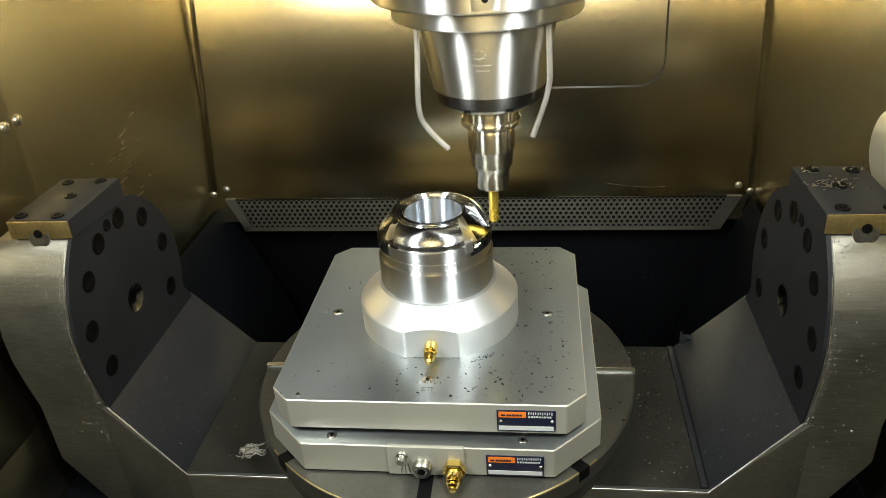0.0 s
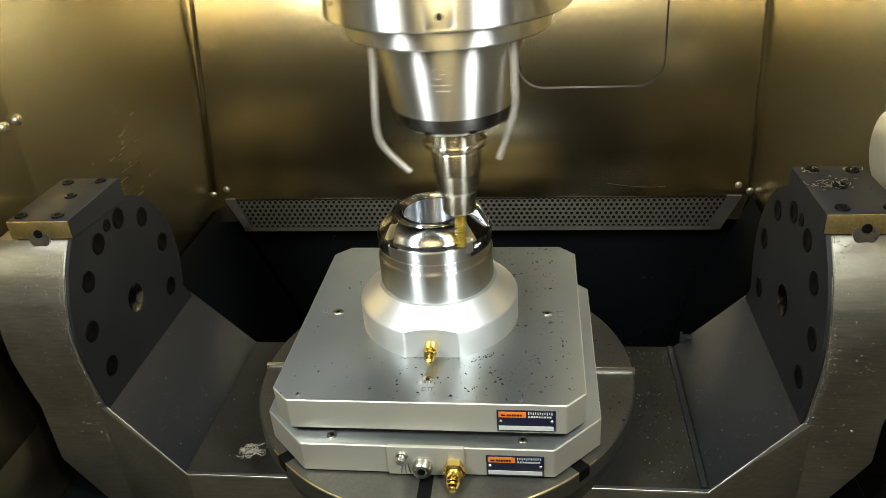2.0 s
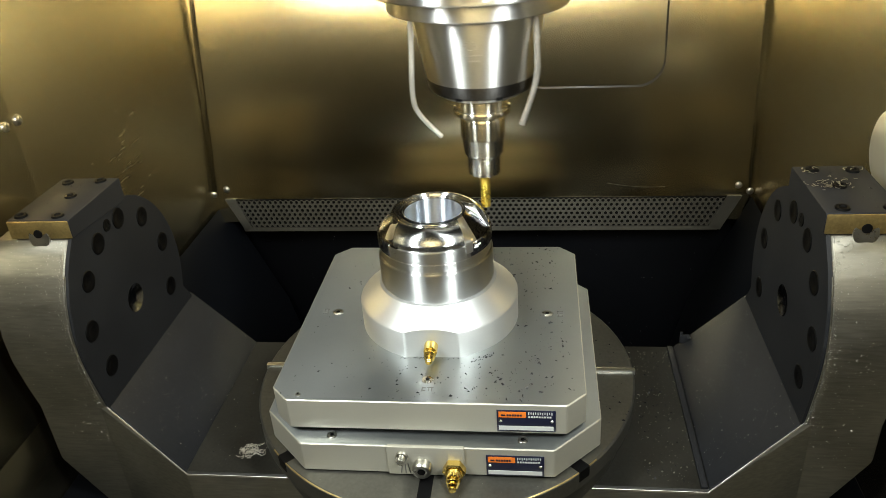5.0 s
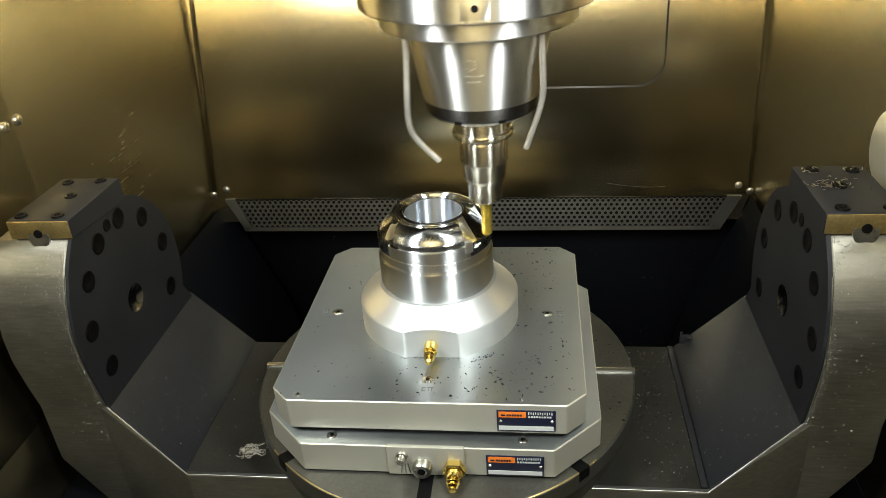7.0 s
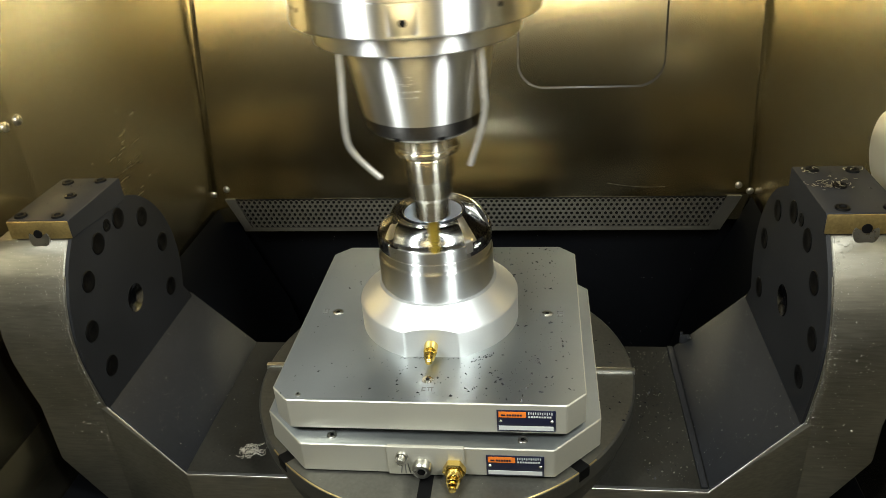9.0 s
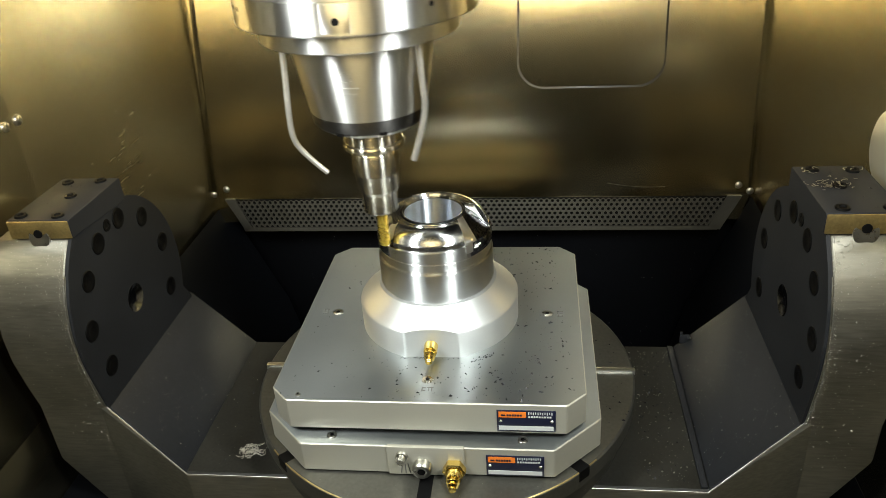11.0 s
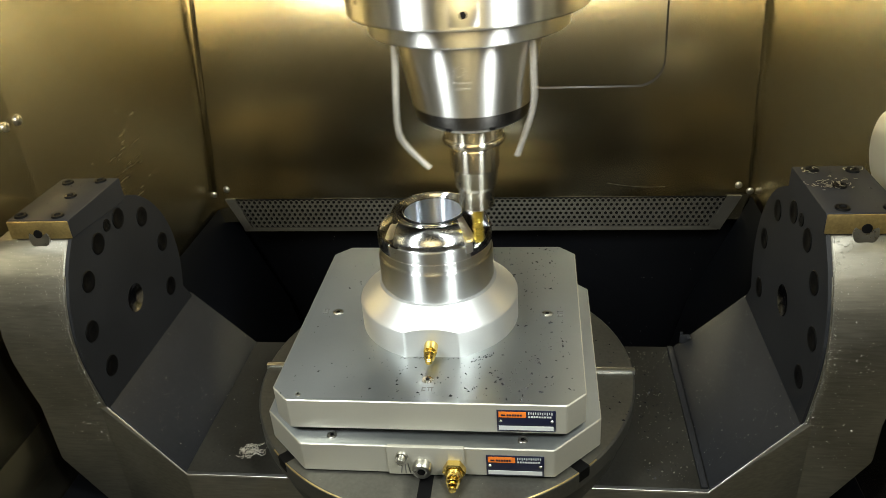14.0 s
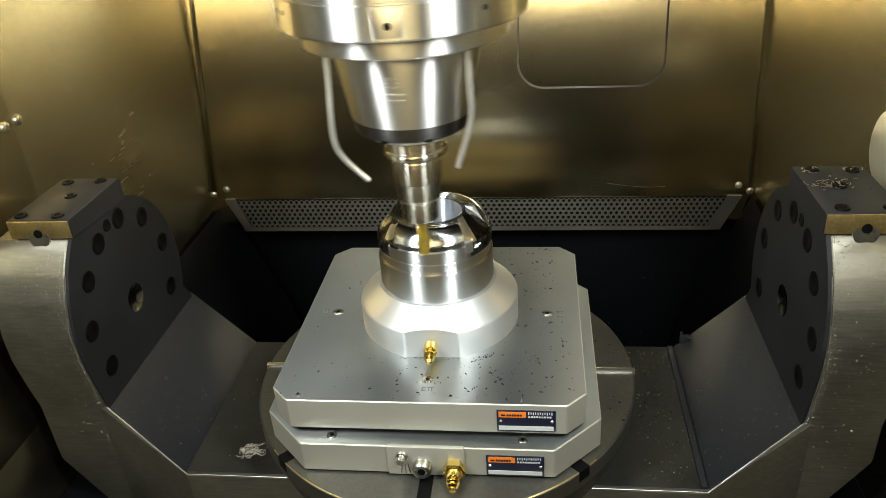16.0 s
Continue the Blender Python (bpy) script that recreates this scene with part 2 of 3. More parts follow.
for at in ((-0.434, 0, -0.146), (-0.458, 0, -0.155), (0.437, 0, -0.146), (0.456, 0, -0.156)):
    on_rear(dome_screw("wall_screw", at, pose(0, 0, 0, 90), 0.006, "wall screws", "domed steel screw in the rear wall"))


def grille():
    """Perforated strip: hexagon cells, each with a hole, trimmed to a trapezium."""
    z1, pitch, hole = -0.1655, 0.0094, 0.0033
    rows, row = 7, 0.0073
    bm = bmesh.new()
    for j in range(rows):
        z = z1 - 0.004 - j * row
        half = 0.424 - (z1 - z) * 0.5
        n = int(half / pitch)
        for i in range(-n, n + 1):
            x = (i + 0.5 * (j % 2)) * pitch
            inner, outer, back = [], [], []
            for k in range(6):
                a = radians(60 * k + 30)
                outer.append(bm.verts.new((x + pitch / math.sqrt(3) * math.cos(a), 0, z + row * 0.667 * math.sin(a))))
                inner.append(bm.verts.new((x + hole * math.cos(a), 0, z + hole * math.sin(a))))
                back.append(bm.verts.new((x + hole * math.cos(a), 0.003, z + hole * math.sin(a))))
            for k in range(6):
                q = (k + 1) % 6
                bm.faces.new((outer[k], outer[q], inner[q], inner[k]))
                bm.faces.new((inner[k], inner[q], back[q], back[k]))
    bmesh.ops.remove_doubles(bm, verts=bm.verts, dist=0.0003)
    g = on_rear(thing("vent_grille", (0, -0.005, 0), "perforated steel vent strip along the rear wall", "grille"))
    part("perforated_sheet", bm, M_GRILLE, g, smooth=0)
    part("frame_rail", prism([(-0.409, -0.2145), (0.409, -0.2145), (0.407, -0.221), (-0.407, -0.221)], -0.001, 0.004, "y"), M_GRILLE, g)
    for s in (-1, 1):
        part("frame_end", prism([(s * (0.440 + 0.003 * s), -0.163), (s * 0.420, -0.163), (s * 0.393, -0.2145), (s * (0.408 + 0.003 * s), -0.221)], -0.001, 0.004, "y"), M_GRILLE, g)
    # a black sheet paints the shade seen through the perforations
    part("backing", prism([(-0.436, -0.164), (0.436, -0.164), (0.405, -0.219), (-0.405, -0.219)], 0.0036, 0.0046, "y"), M_HOLE, g, "black sheet for the shade behind the holes")


grille()
scratch = on_rear(part("scratch", tube([(0.222, -0.0004, -0.1405), (0.250, -0.0004, -0.1450), (0.285, -0.0004, -0.1480), (0.318, -0.0004, -0.1475)], 0.00035, 5), M_CHIP))
tagged(scratch, "fine bright scratch on the rear wall", "scratch", kind="structure")

# sloping chip shields beside the pit
for s in (-1, 1):
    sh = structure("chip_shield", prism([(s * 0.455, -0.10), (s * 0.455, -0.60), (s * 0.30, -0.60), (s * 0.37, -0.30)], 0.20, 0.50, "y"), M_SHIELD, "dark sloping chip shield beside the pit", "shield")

# ---- swivelling cradle ----
cradle = thing("cradle", (0, 0, -0.13), "grey cast steel swivel cradle carrying the rotary table", "machine cradle")
HUB_Y, HUB_Z, HUB_R = 0.013, 0.010, 0.119


# front outline of an arm, (y, z) from its top down
FRONT = [(-0.0615, 0.127), (-0.0750, 0.111), (-0.0850, 0.097), (-0.0975, 0.070), (-0.1050, 0.036), (-0.1050, 0.005), (-0.0995, -0.030), (-0.0922, -0.066)]


def holed_plate(outline, hole, lo, hi):
    """A plate across x with one round hole; the outlines are (y, z)."""
    bm = bmesh.new()
    edges = []
    for ring in (outline, hole):
        vs = [bm.verts.new((lo, y, z)) for y, z in ring]
        edges += [bm.edges.new((vs[i], vs[(i + 1) % len(vs)])) for i in range(len(vs))]
    bmesh.ops.triangle_fill(bm, edges=edges, use_beauty=True)
    out = bmesh.ops.extrude_face_region(bm, geom=bm.faces[:])
    bmesh.ops.translate(bm, vec=(hi - lo, 0, 0), verts=[v for v in out["geom"] if isinstance(v, bmesh.types.BMVert)])
    return bm


def slanted(bm):
    """Draws the front and the back rearwards at the arms."""
    for v in bm.verts:
        if v.co.y < 0 and abs(v.co.x) > 0.272:
            v.co.y += (min(abs(v.co.x), 0.3625) - 0.272) / 0.0905 * 0.030
        elif v.co.y > 0 and abs(v.co.x) > 0.28:
            v.co.y += (min(abs(v.co.x), 0.3625) - 0.28) / 0.0825 * 0.022
    return bm


def cradle_parts():
    dz = 0.13
    part("beam", prism([(-0.276, 0.0), (0.276, 0.0), (0.276, -0.10), (-0.276, -0.10)], -0.1195, 0.122, "y", 0.002), M_BEAM, cradle, "oily dark beam top")
    for s in (-1, 1):
        # arm: a round hub with a flat block on its top, running into the beam
        out = []
        for k in range(0, 41):
            a = radians(92 - 117 * k / 40)
            out.append((HUB_Y + HUB_R * math.cos(a), HUB_Z + HUB_R * math.sin(a) + dz))
        out = [(-0.0918, -0.125), (-0.0918, 0.02)] + [(y, z + dz) for y, z in FRONT[::-1]] + out + [(0.146, 0.05), (0.150, -0.125)]
        lo, hi = sorted((s * 0.362, s * (0.441 if s < 0 else 0.434)))
        bm = prism(out, lo, hi, "x", 0.0022)
        # the lower outer corner is cut off
        for px, pz, nx, nz in ((0.447, 0.0, 0.85, -0.53) if s < 0 else (0.434, 0.02, 0.85, -0.53),):
            cut = bmesh.ops.bisect_plane(bm, geom=bm.verts[:] + bm.edges[:] + bm.faces[:], plane_co=(s * px, 0, pz), plane_no=(s * nx, 0, nz), clear_outer=True)
            bmesh.ops.edgeloop_fill(bm, edges=[e for e in cut["geom_cut"] if isinstance(e, bmesh.types.BMEdge)])
        part("arm", bm, M_CAST, cradle, "speckled cast steel arm")
        lo, hi = sorted((s * 0.356, s * 0.422))
        part("top_block", prism([(-0.062, 0.258), (-0.062, 0.276), (-0.060, 0.278), (0.043, 0.278), (0.045, 0.276), (0.045, 0.250)], lo, hi, "x", 0.0008), M_GREY, cradle, "grey painted block on the arm")
        lo, hi = sorted((s * 0.3565, s * 0.4215))
        # the golden tone is painted-in reflection on a machined face
        part("block_face", box(lo, hi, -0.0635, -0.0615, 0.2585, 0.2772, 0.0004), M_GOLDEN, cradle, "bare machined block front, golden reflection put into its colour")
        bore = [(HUB_Y + 0.0166 * math.cos(radians(d)), HUB_Z + dz + 0.0166 * math.sin(radians(d))) for d in range(0, 360, 9)]
        disc = part("hub_face", holed_plate([(y * 0.995, z) for y, z in out], bore, s * 0.3585, s * 0.3622), M_GREY, cradle, "dark grey hub face with bolt holes", 12)
        for deg in (113, 97, 82, 49, 12, -27, 141, 175, 211):
            rr = 0.090 if deg != 97 else 0.093
            y, z = 0.012 + rr * math.cos(radians(deg)), 0.018 + rr * math.sin(radians(deg)) + dz
            r = 0.0120 if deg != 97 else 0.007
            # shallow black discs: the depth of each hole is only colour
            prof = [(0, 0.0002), (r * 0.45, 0.0002), (r * 0.5, 0.0005), (r * 0.95, 0.0005), (r, 0.0), (r, -0.003), (0, -0.003)]
            part("bolt", moved(lathe(prof, 20), pose(s * 0.3582, y, z, 0, -90 * s)), M_HOLE, disc, "bolt hole, its inner shade put in as a black disc")
        part("centre_bore", moved(lathe([(0.0168, 0.0003), (0.0162, 0.0), (0.0080, -0.0030), (0.0060, -0.0034), (0, -0.0034)], 40), pose(s * 0.3585, HUB_Y, HUB_Z + dz, 0, -90 * s)), M_POCKET, disc, "polished centre bore")
        # slanted shoulder from the arm down to the beam
        web = [(s * 0.274, -0.0), (s * 0.3625, 0.0667), (s * 0.3625, -0.1), (s * 0.274, -0.1)]
        part("shoulder", slanted(prism(web, -0.1195, 0.121, "y", 0.0012)), M_GREY, cradle, "grey painted sloping shoulder")
        shell = [(s * 0.3690, 0.065), (s * 0.3690, -0.08), (s * 0.272, -0.10), (s * 0.272, -0.002), (s * 0.3625, 0.065)]
        part("front_shell", slanted(prism(shell, -0.1222, -0.1202, "y")), M_CAST, cradle, "cast steel front of the cradle")
        shell = [(s * 0.272, -0.002), (s * 0.272, -0.10), (s * 0.18, -0.115), (0, -0.12), (0, -0.002)]
        part("front_shell", prism(shell, -0.1222, -0.1202, "y"), M_CAST, cradle, "cast steel front of the cradle")
        part("worn_edge", slanted(tube([(s * 0.2725, -0.1215, -0.0006), (s * 0.30, -0.1215, 0.020), (s * 0.33, -0.1215, 0.0427), (s * 0.3615, -0.1215, 0.0660)], 0.00042, 6)), M_CHIP, cradle, "bare worn metal edge")
        part("worn_edge", tube([(s * 0.274, -0.1215, -0.0004), (s * 0.20, -0.1215, -0.0004), (s * 0.15, -0.1215, -0.0004)], 0.00045, 6), M_CHIP, cradle, "bare worn metal edge")
        rim = [(s * 0.3618, y + 0.0004, z + dz) for y, z in FRONT[2:]]
        part("worn_edge", tube(rim, 0.0004, 6), M_CHIP, cradle, "bare worn metal edge")
        # screws and plug on the block
        for x, y in ((0.372, -0.052), (0.412, -0.052), (0.372, 0.034), (0.408, 0.030), (0.385, -0.005)):
            part("block_bolt", moved(lathe([(0, 0.0005), (0.003, 0.0005), (0.0035, 0.002), (0.006, 0.002), (0.0065, 0.0), (0, 0)], 16), pose(s * x, y, 0.278)), M_HOLE, cradle)
        plug = part("countersink", moved(lathe([(0.0115, 0.0), (0.0112, 0.0010), (0.0105, 0.0012), (0.0050, 0.0006), (0, 0.0006)], 28), pose(s * 0.391, -0.0634, 0.2596, 78)), M_SCREW, cradle, "bright countersink")
        part("bore", moved(lathe([(0, 0.0012), (0.0042, 0.0012), (0.0046, 0.0), (0, 0)], 20), pose(s * 0.391, -0.0637, 0.2640, 82)), M_HOLE, plug, "bore, its inner shade put in as a black disc")


cradle_parts()

# ---- rotary table and pallet ----
table = thing("rotary_table", (0, 0, -0.0774), "round worn steel rotary table with T-slots", "rotary table")
part("table_disc", lathe([(0, 0), (0.2085, 0), (0.2105, -0.002), (0.2105, -0.020), (0.204, -0.022), (0.200, -0.0526), (0, -0.0526)], 160), M_TABLE, table)
# slots are laid on as black strips that paint their inner shade
part("slot", box(-0.0065, 0.0065, -0.2108, -0.12, -0.012, 0.0006), M_HOLE, table, "T-slot, its inner shade put in as a black strip")
for s in (-1, 1):
    part("slot_key", box(min(s * 0.14, s * 0.212), max(s * 0.14, s * 0.212), 0.0, 0.0055, -0.004, 0.0024, 0.0005), M_BRIGHT, table, "bright steel slot key")
    part("slot", moved(box(-0.007, 0.007, -0.2108, -0.12, -0.012, 0.0006), pose(0, 0, 0, 0, 0, s * 45)), M_HOLE, table, "T-slot, its inner shade put in as a black strip")

part("worn_rim", tube([(0.2098 * math.cos(radians(a)), 0.2098 * math.sin(radians(a)), -0.0006) for a in range(-140, -39, 4)], 0.0008, 6), M_GOLDEN, table, "bare worn rim")



def plate(poly, lo, hi, parent):
    """A ground plate with a bright broken edge; its milled sides are paler for the light they catch."""
    ob = part("plate_body", prism(poly, lo, hi, "z", 0.0010), M_PLATE, parent, smooth=12)
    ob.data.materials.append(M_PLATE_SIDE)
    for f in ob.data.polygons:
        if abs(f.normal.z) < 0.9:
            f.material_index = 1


lower = thing("clamping_plate", (0, 0, -0.0758), "octagonal steel zero-point clamping plate on the rotary table", "clamping plate", "stacked plates")
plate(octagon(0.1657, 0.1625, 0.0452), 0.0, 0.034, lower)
upper = thing("pallet_plate", (0, 0, -0.0385), "square steel pallet plate with cut corners and scattered chips", "pallet", "stacked plates")
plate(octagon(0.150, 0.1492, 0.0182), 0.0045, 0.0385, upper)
# the shade between the two plates is put into this step's dark colour
part("locating_step", prism(octagon(0.140, 0.139, 0.020), -0.0033, 0.005, "z"), M_MARK_GAP, upper, "locating step under the plate, gap shade put into its colour")

# ---- adapter and workpiece ----
base = thing("adapter_base", (0, 0, 0), "conical turned aluminium adapter bolted to the pallet", "fixture")
ridges = []
for k in range(1, 13):
    u = k / 13
    ridges.append((0.0832 - 0.0212 * u, 0.0300 + 0.0185 * u + (0.00016 if k % 2 else -0.00016)))
bm = lathe([(0, 0), (0.0842, 0), (0.0842, 0.0285), (0.0832, 0.0300)] + ridges + [(0.0620, 0.0485), (0, 0.0485)], 128)
cut = bmesh.ops.bisect_plane(bm, geom=bm.verts[:] + bm.edges[:] + bm.faces[:], plane_co=(0, -0.0795, 0), plane_no=(0, -1, 0), clear_outer=True)
bmesh.ops.edgeloop_fill(bm, edges=[e for e in cut["geom_cut"] if isinstance(e, bmesh.types.BMEdge)])
part("cone", bm, M_ALU, base)


def nipple(name, parent, at, m, s=1.0, wide=1.4, label=""):
    prof = [(0, 0.030), (0.0022, 0.030), (0.0030, 0.028), (0.0026, 0.0255), (0.0026, 0.0245), (0.0042, 0.0225), (0.0032, 0.0205), (0.0032, 0.0195), (0.0050, 0.0175), (0.0040, 0.0155), (0.0040, 0.012), (0.0056, 0.012), (0.0058, 0.010), (0.0058, 0.0), (0, 0)]
    ob = part(name, moved(lathe([(r * s * wide, z * s) for r, z in prof], 24), Matrix.Translation(at) @ m), M_BRASS, parent, label)
    return ob


nipple("air_nipple", base, (0.0, -0.0795, 0.014), pose(0, 0, 0, 97), 0.82, 1.45, "brass air nipple")

work = thing("workpiece", (0, 0, 0.0485), "turned steel ring workpiece with milled pockets", "workpiece")


def sector(profile, first, last, n, capped=True):
    """A closed piece of a turned ring between two bearings, which may twist with the radius."""
    bm = bmesh.new()
    rows = []
    for i in range(n + 1):
        row = []
        for r, z in profile:
            a = radians(first(r) + (last(r) - first(r)) * i / n)
            row.append(bm.verts.new((r * math.cos(a), r * math.sin(a), z)))
        rows.append(row)
    m = len(profile)
    for a, b in zip(rows, rows[1:]):
        for k in range(m):
            bm.faces.new((a[k], a[(k + 1) % m], b[(k + 1) % m], b[k]))
    if capped:
        bm.faces.new(rows[0]), bm.faces.new(rows[-1][::-1])
    return bm, rows


DOME = [(0.0562, 0.0580), (0.0562, 0.0592), (0.0560, 0.0634), (0.0553, 0.0642), (0.0546, 0.0656), (0.0535, 0.0680), (0.0515, 0.0710), (0.0490, 0.0736), (0.0465, 0.0755), (0.0440, 0.0768), (0.0424, 0.0772)]
GROOVES = [(0.0424, 0.0770), (0.0412, 0.0767), (0.0404, 0.0768), (0.0398, 0.0758), (0.0392, 0.0758), (0.0384, 0.0770), (0.0374, 0.0771), (0.0368, 0.0758), (0.0360, 0.0758), (0.0354, 0.0773), (0.0344, 0.0774), (0.0338, 0.0760), (0.0330, 0.0760), (0.0324, 0.0776), (0.0312, 0.0776), (0.0306, 0.0766), (0.0293, 0.0760)]
FLOOR = [(0.0579, 0.0581), (0.0545, 0.0598), (0.0500, 0.0632), (0.0450, 0.0672), (0.0400, 0.0706), (0.0355, 0.0732), (0.0328, 0.0757)]


def height(profile, r):
    pairs = sorted(profile)
    return float(np.interp(r, [p[0] for p in pairs], [p[1] for p in pairs]))


def pocket_wall(name, top, foot, profile, radii, parent, label, n=8):
    """A hollow milled wall from a bearing on the dome down to a bearing on the pocket's floor."""
    bm = bmesh.new()
    rows = []
    for r in radii:
        row = []
        for k in range(n + 1):
            u = k / n
            a = radians(top(r) + (foot(r) - top(r)) * u)
            z = height(profile, r) * (1 - u) ** 1.7 + height(FLOOR, r) * (1 - (1 - u) ** 1.7) + 0.00015
            row.append(bm.verts.new((r * math.cos(a), r * math.sin(a), z)))
        rows.append(row)
    for a, b in zip(rows, rows[1:]):
        for k in range(n):
            bm.faces.new((a[k], a[k + 1], b[k + 1], b[k]))
    # the wall's brightness under the lamps is painted in by the pale steel
    part(name, bm, M_BRIGHT, parent, label, 40)


def workpiece():
    rnd = random.Random(21)
    # lower body with flange, inner ring with grooves, and a bore
    body = [(0.0575, 0.0), (0.0578, 0.0022), (0.0592, 0.0026), (0.0595, 0.0034), (0.0595, 0.0335), (0.0588, 0.0348), (0.0574, 0.0352), (0.0570, 0.0362), (0.0576, 0.0368), (0.0576, 0.0415), (0.0577, 0.0440), (0.0573, 0.0446), (0.0577, 0.0452), (0.0583, 0.0575), (0.0578, 0.0581), (0.0390, 0.0581)]
    bm = lathe(body, 300)
    for v in bm.verts:
        if 0.0360 < v.co.z < 0.0430:
            k = 1 + rnd.uniform(-0.0016, 0.0016)
            v.co.x, v.co.y = v.co.x * k, v.co.y * k
    part("turned_body", bm, M_TURNED, work, smooth=25)
    # floors get the darker grey for the dark they mirror
    part("pocket_floor", sector(FLOOR + [(0.0328, 0.0600), (0.0579, 0.0570)], lambda r: -50, lambda r: 30, 60)[0], M_POCKET, work, "smooth milled pocket floor, dark reflection put into its grey", 40)
    part("pocket_floor", sector(FLOOR[:4] + [(0.0424, 0.0695), (0.0424, 0.0600), (0.0579, 0.0570)], lambda r: 118, lambda r: 238, 80)[0], M_POCKET, work, "smooth milled pocket floor, dark reflection put into its grey", 40)
    # the grooved top ring is cut by one pocket only
    inner = [(r, z) for r, z in GROOVES if r < 0.0330]
    part("grooved_ring", lathe(inner, 160), M_DOME, work, "top ring with turned grooves", 20)
    outer = GROOVES[:13] + [(0.0330, 0.0600), (0.0424, 0.0600)]
    part("grooved_ring", sector(outer, lambda r: 21 - (r - 0.033) * 500, lambda r: 322 - (r - 0.033) * 900, 150)[0], M_DOME, work, "top ring with turned grooves", 20)
    part("bore", lathe([(0.0293, 0.0760), (0.0286, 0.050), (0.0270, 0.030), (0.010, 0.030), (0, 0.030)], 96), M_BORE, work, "bright polished bore", 20)
    flat = [(0.0570, 0.0462), (0.0588, 0.0462), (0.0590, 0.0560), (0.0582, 0.0586), (0.0565, 0.0590)]
    for lo, hi in ((-46, 16), (150, 226)):
        part("milled_flank", sector(flat, lambda r: lo, lambda r: hi, 40)[0], M_DOME, work, "smooth grey milled flank", 25)
    shut = [(0.0424, 0.0580)]
    for first, last, n in ((lambda r: 17 - (r - 0.0424) * 1350, lambda r: 124 + (r - 0.0424) * 300, 120), (lambda r: 223 + (r - 0.0424) * 560, lambda r: 311.5 - (r - 0.0424) * 200, 96)):
        bm, rows = sector(shut + DOME, first, last, n)
        for i, row in enumerate(rows):
            # fine upright marks round the foot of the dome
            k = 1 + (0.0035 if i % 2 else -0.0035) * rnd.uniform(0.4, 1.0)
            for v in row[2:4]:
                v.co.x, v.co.y = v.co.x * k, v.co.y * k
        seg = part("dome_segment", bm, M_DOME, work, "turned dome between milled pockets", 25)
        radii = [0.0330 + 0.0012 * k for k in range(19)]
        whole = DOME + GROOVES[:13]
        if n == 96:
            pocket_wall("milled_wall", lambda r: 311.8 - (r - 0.0424) * 200 + max(0.0, 0.0424 - r) * 1000, lambda r: 331 - (r - 0.0424) * 420 + max(0.0, 0.0424 - r) * 500, whole, radii + [0.0564, 0.0572, 0.0578], seg, "milled pocket wall, lamp light put into its pale colour")
            pocket_wall("milled_wall", lambda r: 223 + (r - 0.0424) * 560, lambda r: 196 + (r - 0.0424) * 1400, DOME, radii[8:], seg, "milled pocket wall, lamp light put into its pale colour")
        else:
            pocket_wall("milled_wall", lambda r: 17.2 - (r - 0.0424) * 1350 + min(0.0, r - 0.0424) * -800, lambda r: 11 - (r - 0.0424) * 900 + min(0.0, r - 0.0424) * -200, whole, radii + [0.0564, 0.0572], seg, "milled pocket wall, lamp light put into its pale colour")
            pocket_wall("milled_wall", lambda r: 124 + (r - 0.0424) * 300, lambda r: 128 + (r - 0.0424) * 300, DOME, radii[8:], seg, "milled pocket wall, lamp light put into its pale colour")
    lug = [(0.0570, 0.0520), (0.0594, 0.0510), (0.0597, 0.0580), (0.0585, 0.0622), (0.0566, 0.0640)]
    part("burr", sector(lug, lambda r: -51.5 + (0.0598 - r) * 700, lambda r: -43.5 - (0.0598 - r) * 300, 6)[0], M_BRIGHT, work, "bright jagged burr at the pocket edge", 20)
    bms = [tube([(0.0585 * math.cos(radians(a)), 0.0585 * math.sin(radians(a)), 0.0540 + h), ((0.0612 + 0.0008 * q) * math.cos(radians(a + 4)), 0.0615 * math.sin(radians(a + 4)), 0.0555 + h * 2)], 0.0005, 5) for q, (a, h) in enumerate(((-42, 0.0), (-40, 0.001), (-41, 0.0018)))]
    part("burr", joined(*bms), M_BRIGHT, work, "curled bright burr", 20)
    # swarf lying on the floor of the bore and caught at its front rim
    bms = []
    for k in range(26):
        a = radians(rnd.uniform(215, 330))
        p = Vector((0.0240 * math.cos(a), 0.0240 * math.sin(a), 0.0306))
        q = p + Vector((rnd.uniform(-0.004, 0.004), rnd.uniform(-0.003, 0.003), rnd.uniform(0.0006, 0.004)))
        bms.append(tube([p, (p + q) / 2 + Vector((0, 0, 0.001)), q], 0.0006, 4))
    part("swarf", joined(*bms), M_DCHIP, work, "dark swarf in the bore", 20)


workpiece()

# ---- spindle ----
spindle = thing("milling_spindle", (0, 0, 0), "polished steel milling spindle with cutter, moving round the workpiece", "milling spindle")
part("upper_flange", lathe([(0, 0.336), (0.1000, 0.336), (0.1014, 0.3375), (0.1014, 0.3610), (0.1004, 0.3618), (0.1004, 0.3626), (0.1014, 0.3634), (0.1014, 0.398), (0.100, 0.400), (0.094, 0.400), (0.094, 0.77), (0, 0.77)], 128), M_SPINDLE, spindle)
part("lower_flange", lathe([(0, 0.3190), (0.0835, 0.3190), (0.0847, 0.3202), (0.0847, 0.3350), (0.083, 0.3360), (0, 0.3360)], 128), M_FLANGE, spindle, "lower flange with fine pitting")
part("nose_cone", lathe([(0, 0.2540), (0.0515, 0.2540), (0.0520, 0.2546), (0.0618, 0.3125), (0.0625, 0.3192), (0, 0.3192)], 128), M_SPINDLE, spindle)
